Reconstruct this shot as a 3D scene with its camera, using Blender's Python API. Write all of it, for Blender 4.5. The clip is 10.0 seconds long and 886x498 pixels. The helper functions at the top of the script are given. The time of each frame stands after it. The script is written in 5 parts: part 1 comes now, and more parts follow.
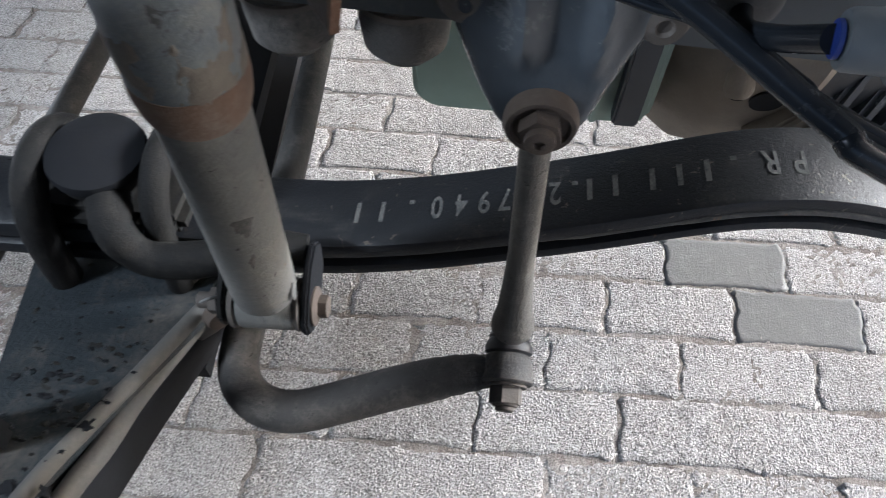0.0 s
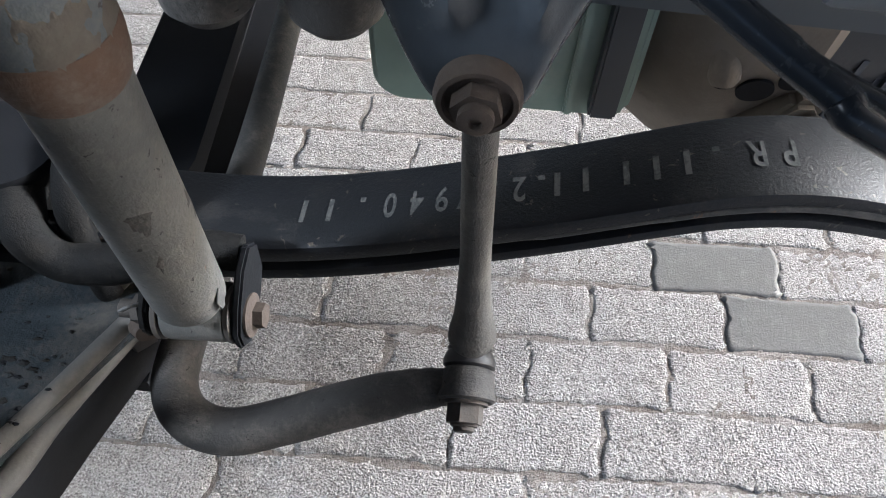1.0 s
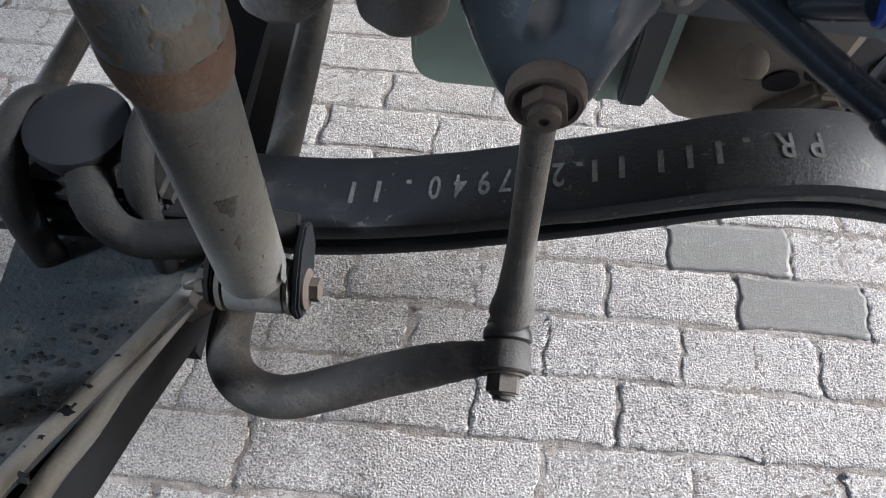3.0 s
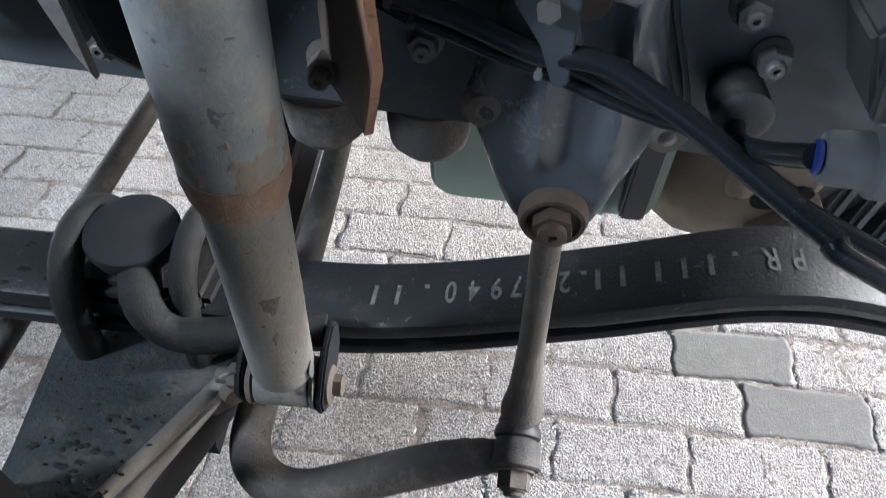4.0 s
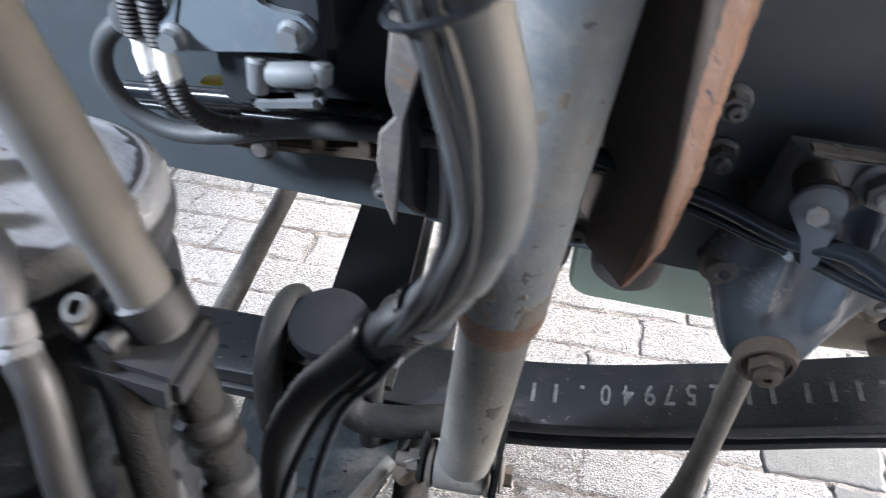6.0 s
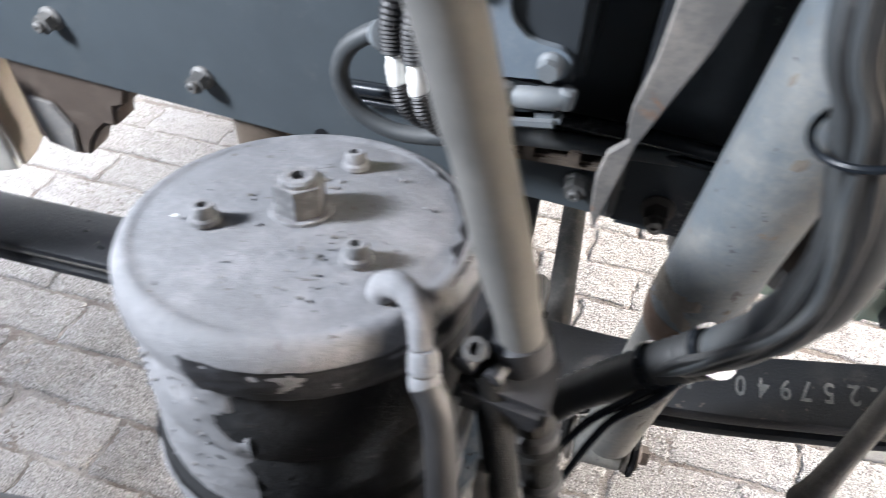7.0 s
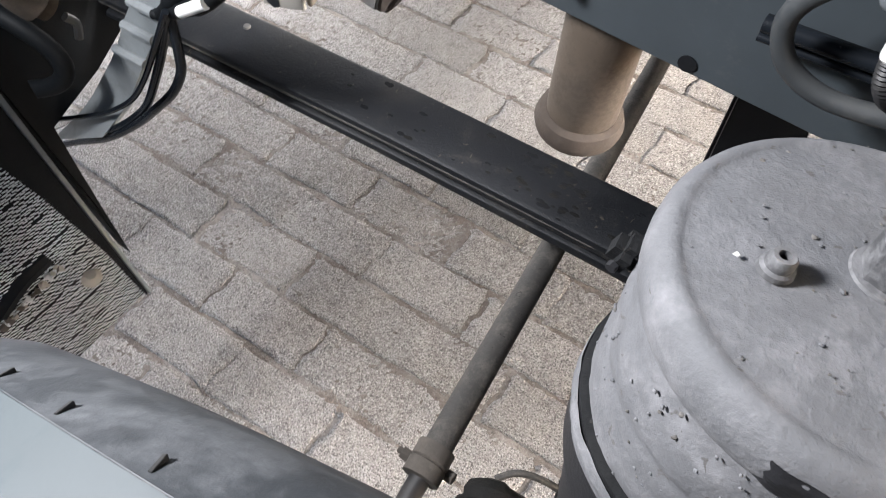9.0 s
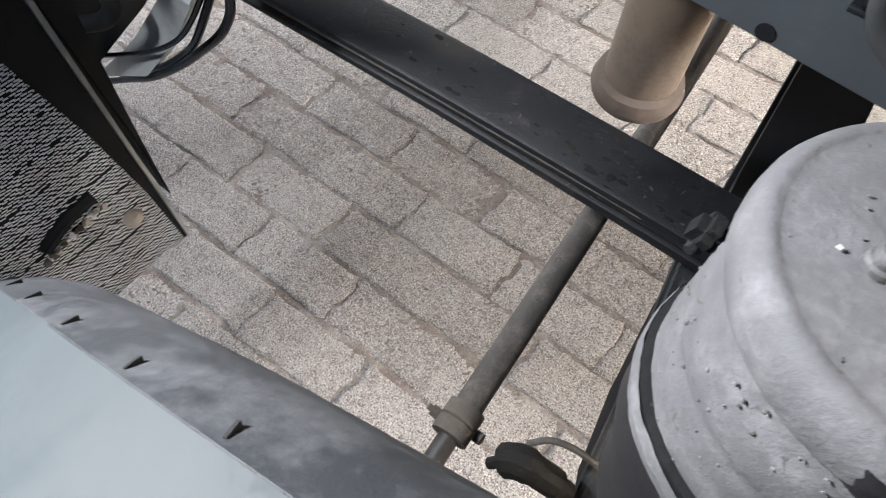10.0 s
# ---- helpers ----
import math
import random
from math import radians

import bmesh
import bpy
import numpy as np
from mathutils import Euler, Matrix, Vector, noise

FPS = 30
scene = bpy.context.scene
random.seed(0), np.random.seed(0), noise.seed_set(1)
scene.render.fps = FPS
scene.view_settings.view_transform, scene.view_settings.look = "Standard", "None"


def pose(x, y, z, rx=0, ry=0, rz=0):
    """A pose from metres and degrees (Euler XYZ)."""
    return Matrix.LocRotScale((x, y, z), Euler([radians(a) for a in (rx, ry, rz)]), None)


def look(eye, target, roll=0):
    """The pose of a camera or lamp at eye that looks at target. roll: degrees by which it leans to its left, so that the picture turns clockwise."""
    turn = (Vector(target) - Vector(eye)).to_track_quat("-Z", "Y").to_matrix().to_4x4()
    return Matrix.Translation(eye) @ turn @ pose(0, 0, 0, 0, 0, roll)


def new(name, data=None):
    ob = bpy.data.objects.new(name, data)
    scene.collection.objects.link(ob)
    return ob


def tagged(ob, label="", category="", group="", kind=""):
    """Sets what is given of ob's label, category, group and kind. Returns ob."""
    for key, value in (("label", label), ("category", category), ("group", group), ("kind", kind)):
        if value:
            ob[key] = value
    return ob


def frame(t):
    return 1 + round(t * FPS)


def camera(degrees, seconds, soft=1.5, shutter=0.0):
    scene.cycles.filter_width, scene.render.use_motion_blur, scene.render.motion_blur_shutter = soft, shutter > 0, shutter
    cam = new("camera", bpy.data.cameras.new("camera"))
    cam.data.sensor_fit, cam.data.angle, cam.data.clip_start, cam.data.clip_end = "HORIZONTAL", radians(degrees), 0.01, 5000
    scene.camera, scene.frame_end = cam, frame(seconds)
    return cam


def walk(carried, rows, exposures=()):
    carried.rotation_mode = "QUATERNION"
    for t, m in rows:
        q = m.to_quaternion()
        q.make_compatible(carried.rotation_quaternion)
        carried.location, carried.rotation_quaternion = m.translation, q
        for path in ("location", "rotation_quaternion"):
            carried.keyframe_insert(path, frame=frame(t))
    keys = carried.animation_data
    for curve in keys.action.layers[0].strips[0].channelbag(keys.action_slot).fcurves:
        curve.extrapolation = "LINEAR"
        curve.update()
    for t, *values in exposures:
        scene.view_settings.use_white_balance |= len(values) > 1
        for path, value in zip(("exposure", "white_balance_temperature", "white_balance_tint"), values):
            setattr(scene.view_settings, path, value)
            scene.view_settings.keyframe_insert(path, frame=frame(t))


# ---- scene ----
cam = camera(66.7, 10.0, soft=0.9, shutter=0.5)
PATH = [
    (0, (0.092, 0.099, 1.046), (0.0, 1.249, -0.588), 2.1),
    (0.5, (0.122, 0.126, 1.017), (0.035, 1.293, -0.605), 2.4),
    (1, (0.125, 0.135, 0.996), (0.041, 1.3, -0.628), 2.4),
    (1.5, (0.125, 0.141, 0.984), (0.042, 1.278, -0.659), 2.4),
    (2, (0.11, 0.138, 0.985), (0.031, 1.227, -0.691), 2.5),
    (2.2, (0.104, 0.136, 0.988), (0.026, 1.213, -0.696), 2.5),
    (3.3, (0.091, 0.102, 1.046), (-0.001, 1.242, -0.594), 3.3),
    (3.5, (0.09, 0.093, 1.057), (-0.016, 1.289, -0.543), 3.2),
    (4, (0.087, 0.083, 1.067), (-0.054, 1.421, -0.413), 2.7),
    (4.5, (0.075, 0.07, 1.076), (-0.094, 1.487, -0.325), 2.6),
    (5, (0.052, 0.063, 1.097), (-0.141, 1.515, -0.265), 2.7),
    (5.2, (0.034, 0.059, 1.103), (-0.171, 1.512, -0.255), 2.7),
    (6.3, (-0.078, 0.04, 1.166), (-0.378, 1.45, -0.219), 2.7),
    (6.5, (-0.097, 0.037, 1.174), (-0.427, 1.405, -0.247), 1.9),
    (7, (-0.146, 0.02, 1.198), (-0.539, 1.297, -0.29), 1.9),
    (7.5, (-0.232, 0.012, 1.201), (-0.691, 1.191, -0.348), 1.7),
    (8, (-0.282, 0.02, 1.19), (-0.803, 1.071, -0.43), 1.3),
    (8.5, (-0.314, 0.009, 1.193), (-0.862, 0.936, -0.492), 0.5),
    (9, (-0.329, 0.026, 1.197), (-0.875, 0.826, -0.553), 0.6),
    (9.5, (-0.335, 0.031, 1.199), (-0.867, 0.746, -0.592), 0.4),
    (10, (-0.349, 0.023, 1.19), (-0.884, 0.684, -0.62), -0.1),
]
EXPOSURES = [(0.0, 2.05, 5600.0, 8.0), (2.0, 2.05, 5600.0, 8.0), (3.5, 2.12, 5600.0, 8.0), (4.2, 2.45, 5600.0, 8.0), (5.0, 2.78, 5600.0, 9.0), (6.5, 2.95, 5750.0, 10.0), (7.1, 2.8, 6050.0, 11.0), (8.0, 2.35, 6300.0, 12.0), (10.0, 2.25, 6450.0, 12.0)]
walk(cam, [(t, look(eye, target, roll)) for t, eye, target, roll in PATH], EXPOSURES)

# ---------------------------------------------------------------- world and light
world = bpy.data.worlds.new("sky")
scene.world = world
world.use_nodes = True
wn = world.node_tree
sky = wn.nodes.new("ShaderNodeTexSky")
sky.sky_type = 'NISHITA'
sky.sun_disc = False
sky.sun_elevation = radians(20)
sky.sun_rotation = radians(73)
sky.air_density = 0.7
sky.dust_density = 7.0
wn.nodes["Background"].inputs["Strength"].default_value = 0.15
wn.links.new(sky.outputs[0], wn.nodes["Background"].inputs["Color"])

sun = new("sun", bpy.data.lights.new("sun", 'SUN'))
sun.data.energy = 2.1
sun.data.angle = radians(9)
sun.data.color = (1.0, 0.99, 0.975)
sun.matrix_world = look((2.5, 0.75, 0.95), (0, 0, 0))


# added area lamp, stands in for sky light on the chamber from front left
front_fill = new("front_fill_light", bpy.data.lights.new("front_fill_light", 'AREA'))
front_fill.data.shape = 'RECTANGLE'
front_fill.data.size = 0.15
front_fill.data.size_y = 0.17
front_fill.data.energy = 5.6
front_fill.data.color = (0.97, 0.985, 1.0)
front_fill.matrix_world = look((-1.00, -0.10, 1.46), (-0.26, 0.19, 0.98))

# added fill lamp, low at the front, that brightens the ground there
ground_fill = new("ground_fill_light", bpy.data.lights.new("ground_fill_light", 'AREA'))
ground_fill.data.shape = 'RECTANGLE'
ground_fill.data.size = 1.5
ground_fill.data.size_y = 0.60
ground_fill.data.energy = 5.0
ground_fill.data.color = (1.0, 0.975, 0.94)
ground_fill.matrix_world = look((-1.74, 1.05, 0.38), (-0.60, 0.80, 0.15))


# ---------------------------------------------------------------- materials
def nodes_of(name, rough=0.7, metal=0.0):
    m = bpy.data.materials.new(name)
    m.use_nodes = True
    nt = m.node_tree
    b = nt.nodes["Principled BSDF"]
    b.inputs["Roughness"].default_value = rough
    b.inputs["Metallic"].default_value = metal
    return m, nt, b


def noise_node(nt, vec, scale, detail=5.0, rough=0.6, dist=0.0):
    n = nt.nodes.new("ShaderNodeTexNoise")
    n.inputs["Scale"].default_value = scale
    n.inputs["Detail"].default_value = detail
    n.inputs["Roughness"].default_value = rough
    n.inputs["Distortion"].default_value = dist
    nt.links.new(vec, n.inputs["Vector"])
    return n.outputs["Fac"]


def ramp(nt, fac, lo, hi):
    r = nt.nodes.new("ShaderNodeMapRange")
    r.inputs["From Min"].default_value = lo
    r.inputs["From Max"].default_value = hi
    nt.links.new(fac, r.inputs["Value"])
    return r.outputs["Result"]


def mix(nt, fac, a, b):
    n = nt.nodes.new("ShaderNodeMix")
    n.data_type = 'RGBA'
    for s, v in ((n.inputs[0], fac), (n.inputs[6], a), (n.inputs[7], b)):
        if isinstance(v, (int, float)):
            s.default_value = v
        elif isinstance(v, tuple):
            s.default_value = (*v, 1.0)
        else:
            nt.links.new(v, s)
    return n.outputs[2]


def calc(nt, op, a, b):
    n = nt.nodes.new("ShaderNodeMath")
    n.operation = op
    n.use_clamp = op in ('MULTIPLY', 'ADD')
    for s, v in ((n.inputs[0], a), (n.inputs[1], b)):
        if isinstance(v, (int, float)):
            s.default_value = v
        else:
            nt.links.new(v, s)
    return n.outputs[0]


def place(nt, shift=False):
    c = nt.nodes.new("ShaderNodeTexCoord").outputs["Object"]
    if not shift:
        return c
    i = nt.nodes.new("ShaderNodeObjectInfo").outputs["Random"]
    s = nt.nodes.new("ShaderNodeVectorMath")
    s.operation = 'MULTIPLY_ADD'
    nt.links.new(i, s.inputs[0])
    s.inputs[1].default_value = (37.0, 19.0, 11.0)
    nt.links.new(c, s.inputs[2])
    return s.outputs[0]


def bump(nt, b, height, strength, distance):
    n = nt.nodes.new("ShaderNodeBump")
    n.inputs["Strength"].default_value = strength
    n.inputs["Distance"].default_value = distance
    nt.links.new(height, n.inputs["Height"])
    nt.links.new(n.outputs[0], b.inputs["Normal"])


def worn(name, base, dust, amount=0.5, rough=0.6, metal=0.0, patch=14.0, grain=220.0, relief=0.4, rust=None, rust_amount=0.0, top=0.25, chips=None):
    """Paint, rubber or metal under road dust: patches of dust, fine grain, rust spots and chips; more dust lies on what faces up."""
    m, nt, b = nodes_of(name, rough, metal)
    v = place(nt)
    big = noise_node(nt, v, patch, 6.0, 0.65, 0.3)
    fine = noise_node(nt, v, grain, 4.0, 0.7)
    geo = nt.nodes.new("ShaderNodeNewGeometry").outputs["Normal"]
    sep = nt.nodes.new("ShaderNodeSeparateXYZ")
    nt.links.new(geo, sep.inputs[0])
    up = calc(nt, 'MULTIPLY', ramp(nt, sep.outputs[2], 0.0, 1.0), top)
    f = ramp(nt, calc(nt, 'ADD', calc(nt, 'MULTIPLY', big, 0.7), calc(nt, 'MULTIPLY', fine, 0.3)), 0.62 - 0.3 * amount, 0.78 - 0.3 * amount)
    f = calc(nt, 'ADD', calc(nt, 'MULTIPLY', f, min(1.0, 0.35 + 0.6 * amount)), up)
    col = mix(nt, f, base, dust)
    tone = noise_node(nt, v, patch * 3.3, 3.0)
    col = mix(nt, calc(nt, 'MULTIPLY', ramp(nt, tone, 0.35, 0.75), 0.35), col, tuple(c * 0.6 for c in base))
    if rust:
        r = ramp(nt, noise_node(nt, v, patch * 1.7, 7.0, 0.7, 0.6), 0.66 - 0.3 * rust_amount, 0.74 - 0.3 * rust_amount)
        col = mix(nt, r, col, mix(nt, fine, tuple(c * 0.45 for c in rust), rust))
    if chips:
        r = ramp(nt, noise_node(nt, v, patch * 5.0, 3.0, 0.5, 1.0), 0.68, 0.71)
        col = mix(nt, r, col, chips)
    nt.links.new(col, b.inputs["Base Color"])
    nt.links.new(calc(nt, 'ADD', calc(nt, 'MULTIPLY', f, 0.45), rough), b.inputs["Roughness"])
    bump(nt, b, calc(nt, 'ADD', calc(nt, 'MULTIPLY', big, 0.5), calc(nt, 'MULTIPLY', fine, 0.5)), relief, 0.002)
    return m


DUST = (0.30, 0.27, 0.235)
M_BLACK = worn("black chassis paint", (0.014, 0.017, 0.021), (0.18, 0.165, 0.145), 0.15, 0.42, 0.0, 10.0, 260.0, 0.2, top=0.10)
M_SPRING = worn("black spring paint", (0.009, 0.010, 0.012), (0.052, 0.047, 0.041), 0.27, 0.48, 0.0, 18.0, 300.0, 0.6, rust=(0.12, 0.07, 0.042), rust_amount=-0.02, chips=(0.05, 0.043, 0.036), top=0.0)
M_SPRINGEDGE = worn("dusty worn spring edge with highlight", (0.045, 0.043, 0.04), (0.15, 0.138, 0.12), 0.5, 0.8, 0.0, 30.0, 300.0, 0.8, rust=(0.22, 0.12, 0.06), rust_amount=0.15)
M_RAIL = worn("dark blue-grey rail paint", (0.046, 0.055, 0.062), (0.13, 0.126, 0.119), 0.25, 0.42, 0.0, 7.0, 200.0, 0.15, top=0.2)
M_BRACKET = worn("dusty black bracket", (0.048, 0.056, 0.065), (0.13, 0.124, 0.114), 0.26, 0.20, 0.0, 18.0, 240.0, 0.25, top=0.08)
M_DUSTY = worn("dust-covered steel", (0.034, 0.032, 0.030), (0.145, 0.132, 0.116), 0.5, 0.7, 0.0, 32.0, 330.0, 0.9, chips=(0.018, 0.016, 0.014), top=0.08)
# Grimy steel; its colour also carries shade that no modelled part casts.
M_GRIME = worn("grimy steel darkened for shade", (0.008, 0.0078, 0.0075), (0.034, 0.031, 0.027), 0.42, 0.7, 0.0, 34.0, 330.0, 0.9, chips=(0.012, 0.011, 0.010), top=0.05)
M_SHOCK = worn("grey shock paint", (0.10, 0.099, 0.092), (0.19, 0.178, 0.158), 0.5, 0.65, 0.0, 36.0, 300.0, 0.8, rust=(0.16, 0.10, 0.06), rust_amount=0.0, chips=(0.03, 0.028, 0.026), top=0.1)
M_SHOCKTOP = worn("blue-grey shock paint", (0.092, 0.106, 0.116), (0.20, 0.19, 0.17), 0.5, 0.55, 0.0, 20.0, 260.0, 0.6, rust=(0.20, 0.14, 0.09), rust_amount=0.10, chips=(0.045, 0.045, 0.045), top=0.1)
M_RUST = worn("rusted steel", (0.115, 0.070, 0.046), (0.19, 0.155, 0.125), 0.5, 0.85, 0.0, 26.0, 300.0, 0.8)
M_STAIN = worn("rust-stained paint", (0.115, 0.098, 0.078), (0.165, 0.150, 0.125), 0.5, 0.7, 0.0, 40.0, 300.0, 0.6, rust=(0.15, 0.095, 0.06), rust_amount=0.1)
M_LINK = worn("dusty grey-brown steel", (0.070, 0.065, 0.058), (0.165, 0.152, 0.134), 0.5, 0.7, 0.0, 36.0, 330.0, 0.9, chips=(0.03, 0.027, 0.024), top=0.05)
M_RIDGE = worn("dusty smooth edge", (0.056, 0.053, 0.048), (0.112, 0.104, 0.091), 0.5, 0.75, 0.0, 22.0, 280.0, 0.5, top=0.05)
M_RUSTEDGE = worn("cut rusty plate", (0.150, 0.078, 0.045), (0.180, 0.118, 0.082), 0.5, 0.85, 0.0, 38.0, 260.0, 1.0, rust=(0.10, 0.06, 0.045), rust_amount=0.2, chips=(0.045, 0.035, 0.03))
# Black paint, taken darker still to hold the shade low in the chassis.
M_SHADEBLACK = worn("black paint darkened for shade", (0.007, 0.0075, 0.009), (0.020, 0.019, 0.017), 0.15, 0.8, 0.0, 12.0, 220.0, 0.3, top=0.0)
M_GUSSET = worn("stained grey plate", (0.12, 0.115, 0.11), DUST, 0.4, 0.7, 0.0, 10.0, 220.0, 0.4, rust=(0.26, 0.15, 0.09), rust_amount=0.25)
# Chipped grey paint, lowered in tone for missing shade behind the wheel.
M_AXLE = worn("chipped grey axle paint darkened for shade", (0.014, 0.018, 0.021), (0.078, 0.069, 0.058), 0.44, 0.6, 0.0, 15.0, 170.0, 1.6, chips=(0.012, 0.011, 0.010), top=0.0)
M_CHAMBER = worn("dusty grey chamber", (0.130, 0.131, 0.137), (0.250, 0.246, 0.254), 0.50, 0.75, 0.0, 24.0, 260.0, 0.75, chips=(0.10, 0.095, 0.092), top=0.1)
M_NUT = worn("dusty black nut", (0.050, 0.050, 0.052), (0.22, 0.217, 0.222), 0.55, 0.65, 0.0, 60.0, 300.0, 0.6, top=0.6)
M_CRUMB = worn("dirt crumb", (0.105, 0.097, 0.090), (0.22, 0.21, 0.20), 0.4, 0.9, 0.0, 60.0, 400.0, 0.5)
# Shell colour with the shade below the cap's rim put into it.
M_CHAMBER_SIDE = worn("dust-caked shell blackened for shade", (0.009, 0.0095, 0.0105), (0.034, 0.034, 0.034), 0.28, 0.8, 0.0, 26.0, 200.0, 1.2, chips=(0.035, 0.033, 0.031), top=0.2)
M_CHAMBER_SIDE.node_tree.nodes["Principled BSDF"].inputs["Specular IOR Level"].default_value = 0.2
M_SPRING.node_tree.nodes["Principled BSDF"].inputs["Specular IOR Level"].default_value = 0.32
# Gloss cut as well, so these shade-darkened colours stay dark under the front lamp.
for m in (M_SHADEBLACK, M_GRIME, M_AXLE):
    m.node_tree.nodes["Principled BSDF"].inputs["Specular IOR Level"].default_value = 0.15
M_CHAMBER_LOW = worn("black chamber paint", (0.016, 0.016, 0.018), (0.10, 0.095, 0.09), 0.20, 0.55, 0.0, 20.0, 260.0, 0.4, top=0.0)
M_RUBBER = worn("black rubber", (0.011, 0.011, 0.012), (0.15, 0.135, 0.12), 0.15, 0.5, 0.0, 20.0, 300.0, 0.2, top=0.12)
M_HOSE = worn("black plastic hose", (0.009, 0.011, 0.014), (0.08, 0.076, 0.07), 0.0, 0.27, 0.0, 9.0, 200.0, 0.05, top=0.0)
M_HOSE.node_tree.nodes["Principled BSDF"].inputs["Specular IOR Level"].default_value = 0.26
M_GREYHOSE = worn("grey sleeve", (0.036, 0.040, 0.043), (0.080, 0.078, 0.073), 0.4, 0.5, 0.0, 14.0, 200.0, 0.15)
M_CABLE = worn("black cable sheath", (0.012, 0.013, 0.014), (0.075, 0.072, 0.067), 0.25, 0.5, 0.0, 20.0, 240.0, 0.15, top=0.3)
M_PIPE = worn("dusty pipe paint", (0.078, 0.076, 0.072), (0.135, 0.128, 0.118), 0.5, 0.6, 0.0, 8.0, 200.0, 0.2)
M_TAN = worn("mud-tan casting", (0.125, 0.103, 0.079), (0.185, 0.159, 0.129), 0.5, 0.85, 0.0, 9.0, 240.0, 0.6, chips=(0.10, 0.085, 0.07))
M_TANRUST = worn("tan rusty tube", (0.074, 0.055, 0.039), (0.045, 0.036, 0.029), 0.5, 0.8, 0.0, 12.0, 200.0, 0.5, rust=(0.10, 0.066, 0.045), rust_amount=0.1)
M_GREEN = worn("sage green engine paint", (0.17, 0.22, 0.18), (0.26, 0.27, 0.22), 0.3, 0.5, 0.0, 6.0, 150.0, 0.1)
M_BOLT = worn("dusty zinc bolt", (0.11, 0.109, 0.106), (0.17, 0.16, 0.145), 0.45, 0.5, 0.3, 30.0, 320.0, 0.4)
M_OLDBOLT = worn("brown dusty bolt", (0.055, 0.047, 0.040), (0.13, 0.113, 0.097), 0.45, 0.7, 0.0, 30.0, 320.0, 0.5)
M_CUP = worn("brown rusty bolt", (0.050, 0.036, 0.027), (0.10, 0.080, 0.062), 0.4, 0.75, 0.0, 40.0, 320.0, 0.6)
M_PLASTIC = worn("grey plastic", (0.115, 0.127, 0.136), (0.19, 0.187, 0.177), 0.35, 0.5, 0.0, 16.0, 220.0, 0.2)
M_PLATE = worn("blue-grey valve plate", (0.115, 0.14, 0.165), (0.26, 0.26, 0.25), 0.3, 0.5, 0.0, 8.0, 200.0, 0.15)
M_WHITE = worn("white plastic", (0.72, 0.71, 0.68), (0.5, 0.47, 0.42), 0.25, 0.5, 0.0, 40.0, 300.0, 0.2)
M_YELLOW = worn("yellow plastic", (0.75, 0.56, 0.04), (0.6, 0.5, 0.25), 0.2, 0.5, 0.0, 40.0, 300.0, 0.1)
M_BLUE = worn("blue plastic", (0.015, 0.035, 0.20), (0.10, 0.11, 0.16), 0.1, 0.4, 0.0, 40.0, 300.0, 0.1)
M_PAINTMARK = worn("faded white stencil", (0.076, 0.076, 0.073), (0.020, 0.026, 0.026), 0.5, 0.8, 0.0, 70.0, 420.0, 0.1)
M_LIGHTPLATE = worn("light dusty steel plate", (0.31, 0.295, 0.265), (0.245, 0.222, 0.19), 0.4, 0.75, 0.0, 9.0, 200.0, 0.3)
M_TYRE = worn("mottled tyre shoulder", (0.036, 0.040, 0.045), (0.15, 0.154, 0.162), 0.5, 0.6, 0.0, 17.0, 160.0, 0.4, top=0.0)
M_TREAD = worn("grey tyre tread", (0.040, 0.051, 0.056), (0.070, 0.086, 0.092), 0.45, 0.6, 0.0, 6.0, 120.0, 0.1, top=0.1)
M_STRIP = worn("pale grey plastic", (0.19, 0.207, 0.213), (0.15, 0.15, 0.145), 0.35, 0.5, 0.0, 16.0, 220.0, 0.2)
# Near-black with little gloss, to stand for shade at the front corner.
M_PIT = worn("near-black plastic", (0.004, 0.005, 0.006), (0.010, 0.0095, 0.009), 0.25, 0.6, 0.0, 12.0, 200.0, 0.3, top=0.0)
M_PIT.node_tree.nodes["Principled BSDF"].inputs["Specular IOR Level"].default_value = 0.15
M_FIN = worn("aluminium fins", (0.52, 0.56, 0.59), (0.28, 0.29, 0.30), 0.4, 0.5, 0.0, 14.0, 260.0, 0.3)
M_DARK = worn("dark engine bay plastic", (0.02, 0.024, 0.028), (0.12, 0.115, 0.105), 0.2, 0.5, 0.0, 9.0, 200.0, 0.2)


def gritty(nt, v, scale):
    """Coarse exposed grains on a broken surface, as a height from 0 to 1."""
    a = ramp(nt, noise_node(nt, v, scale, 4.0, 0.72, 0.2), 0.34, 0.66)
    b = ramp(nt, noise_node(nt, v, scale * 2.1, 2.5, 0.7), 0.34, 0.66)
    c = ramp(nt, noise_node(nt, v, scale * 0.32, 3.0, 0.6, 0.3), 0.36, 0.64)
    return calc(nt, 'ADD', calc(nt, 'ADD', calc(nt, 'MULTIPLY', a, 0.44), calc(nt, 'MULTIPLY', b, 0.36)), calc(nt, 'MULTIPLY', c, 0.20))


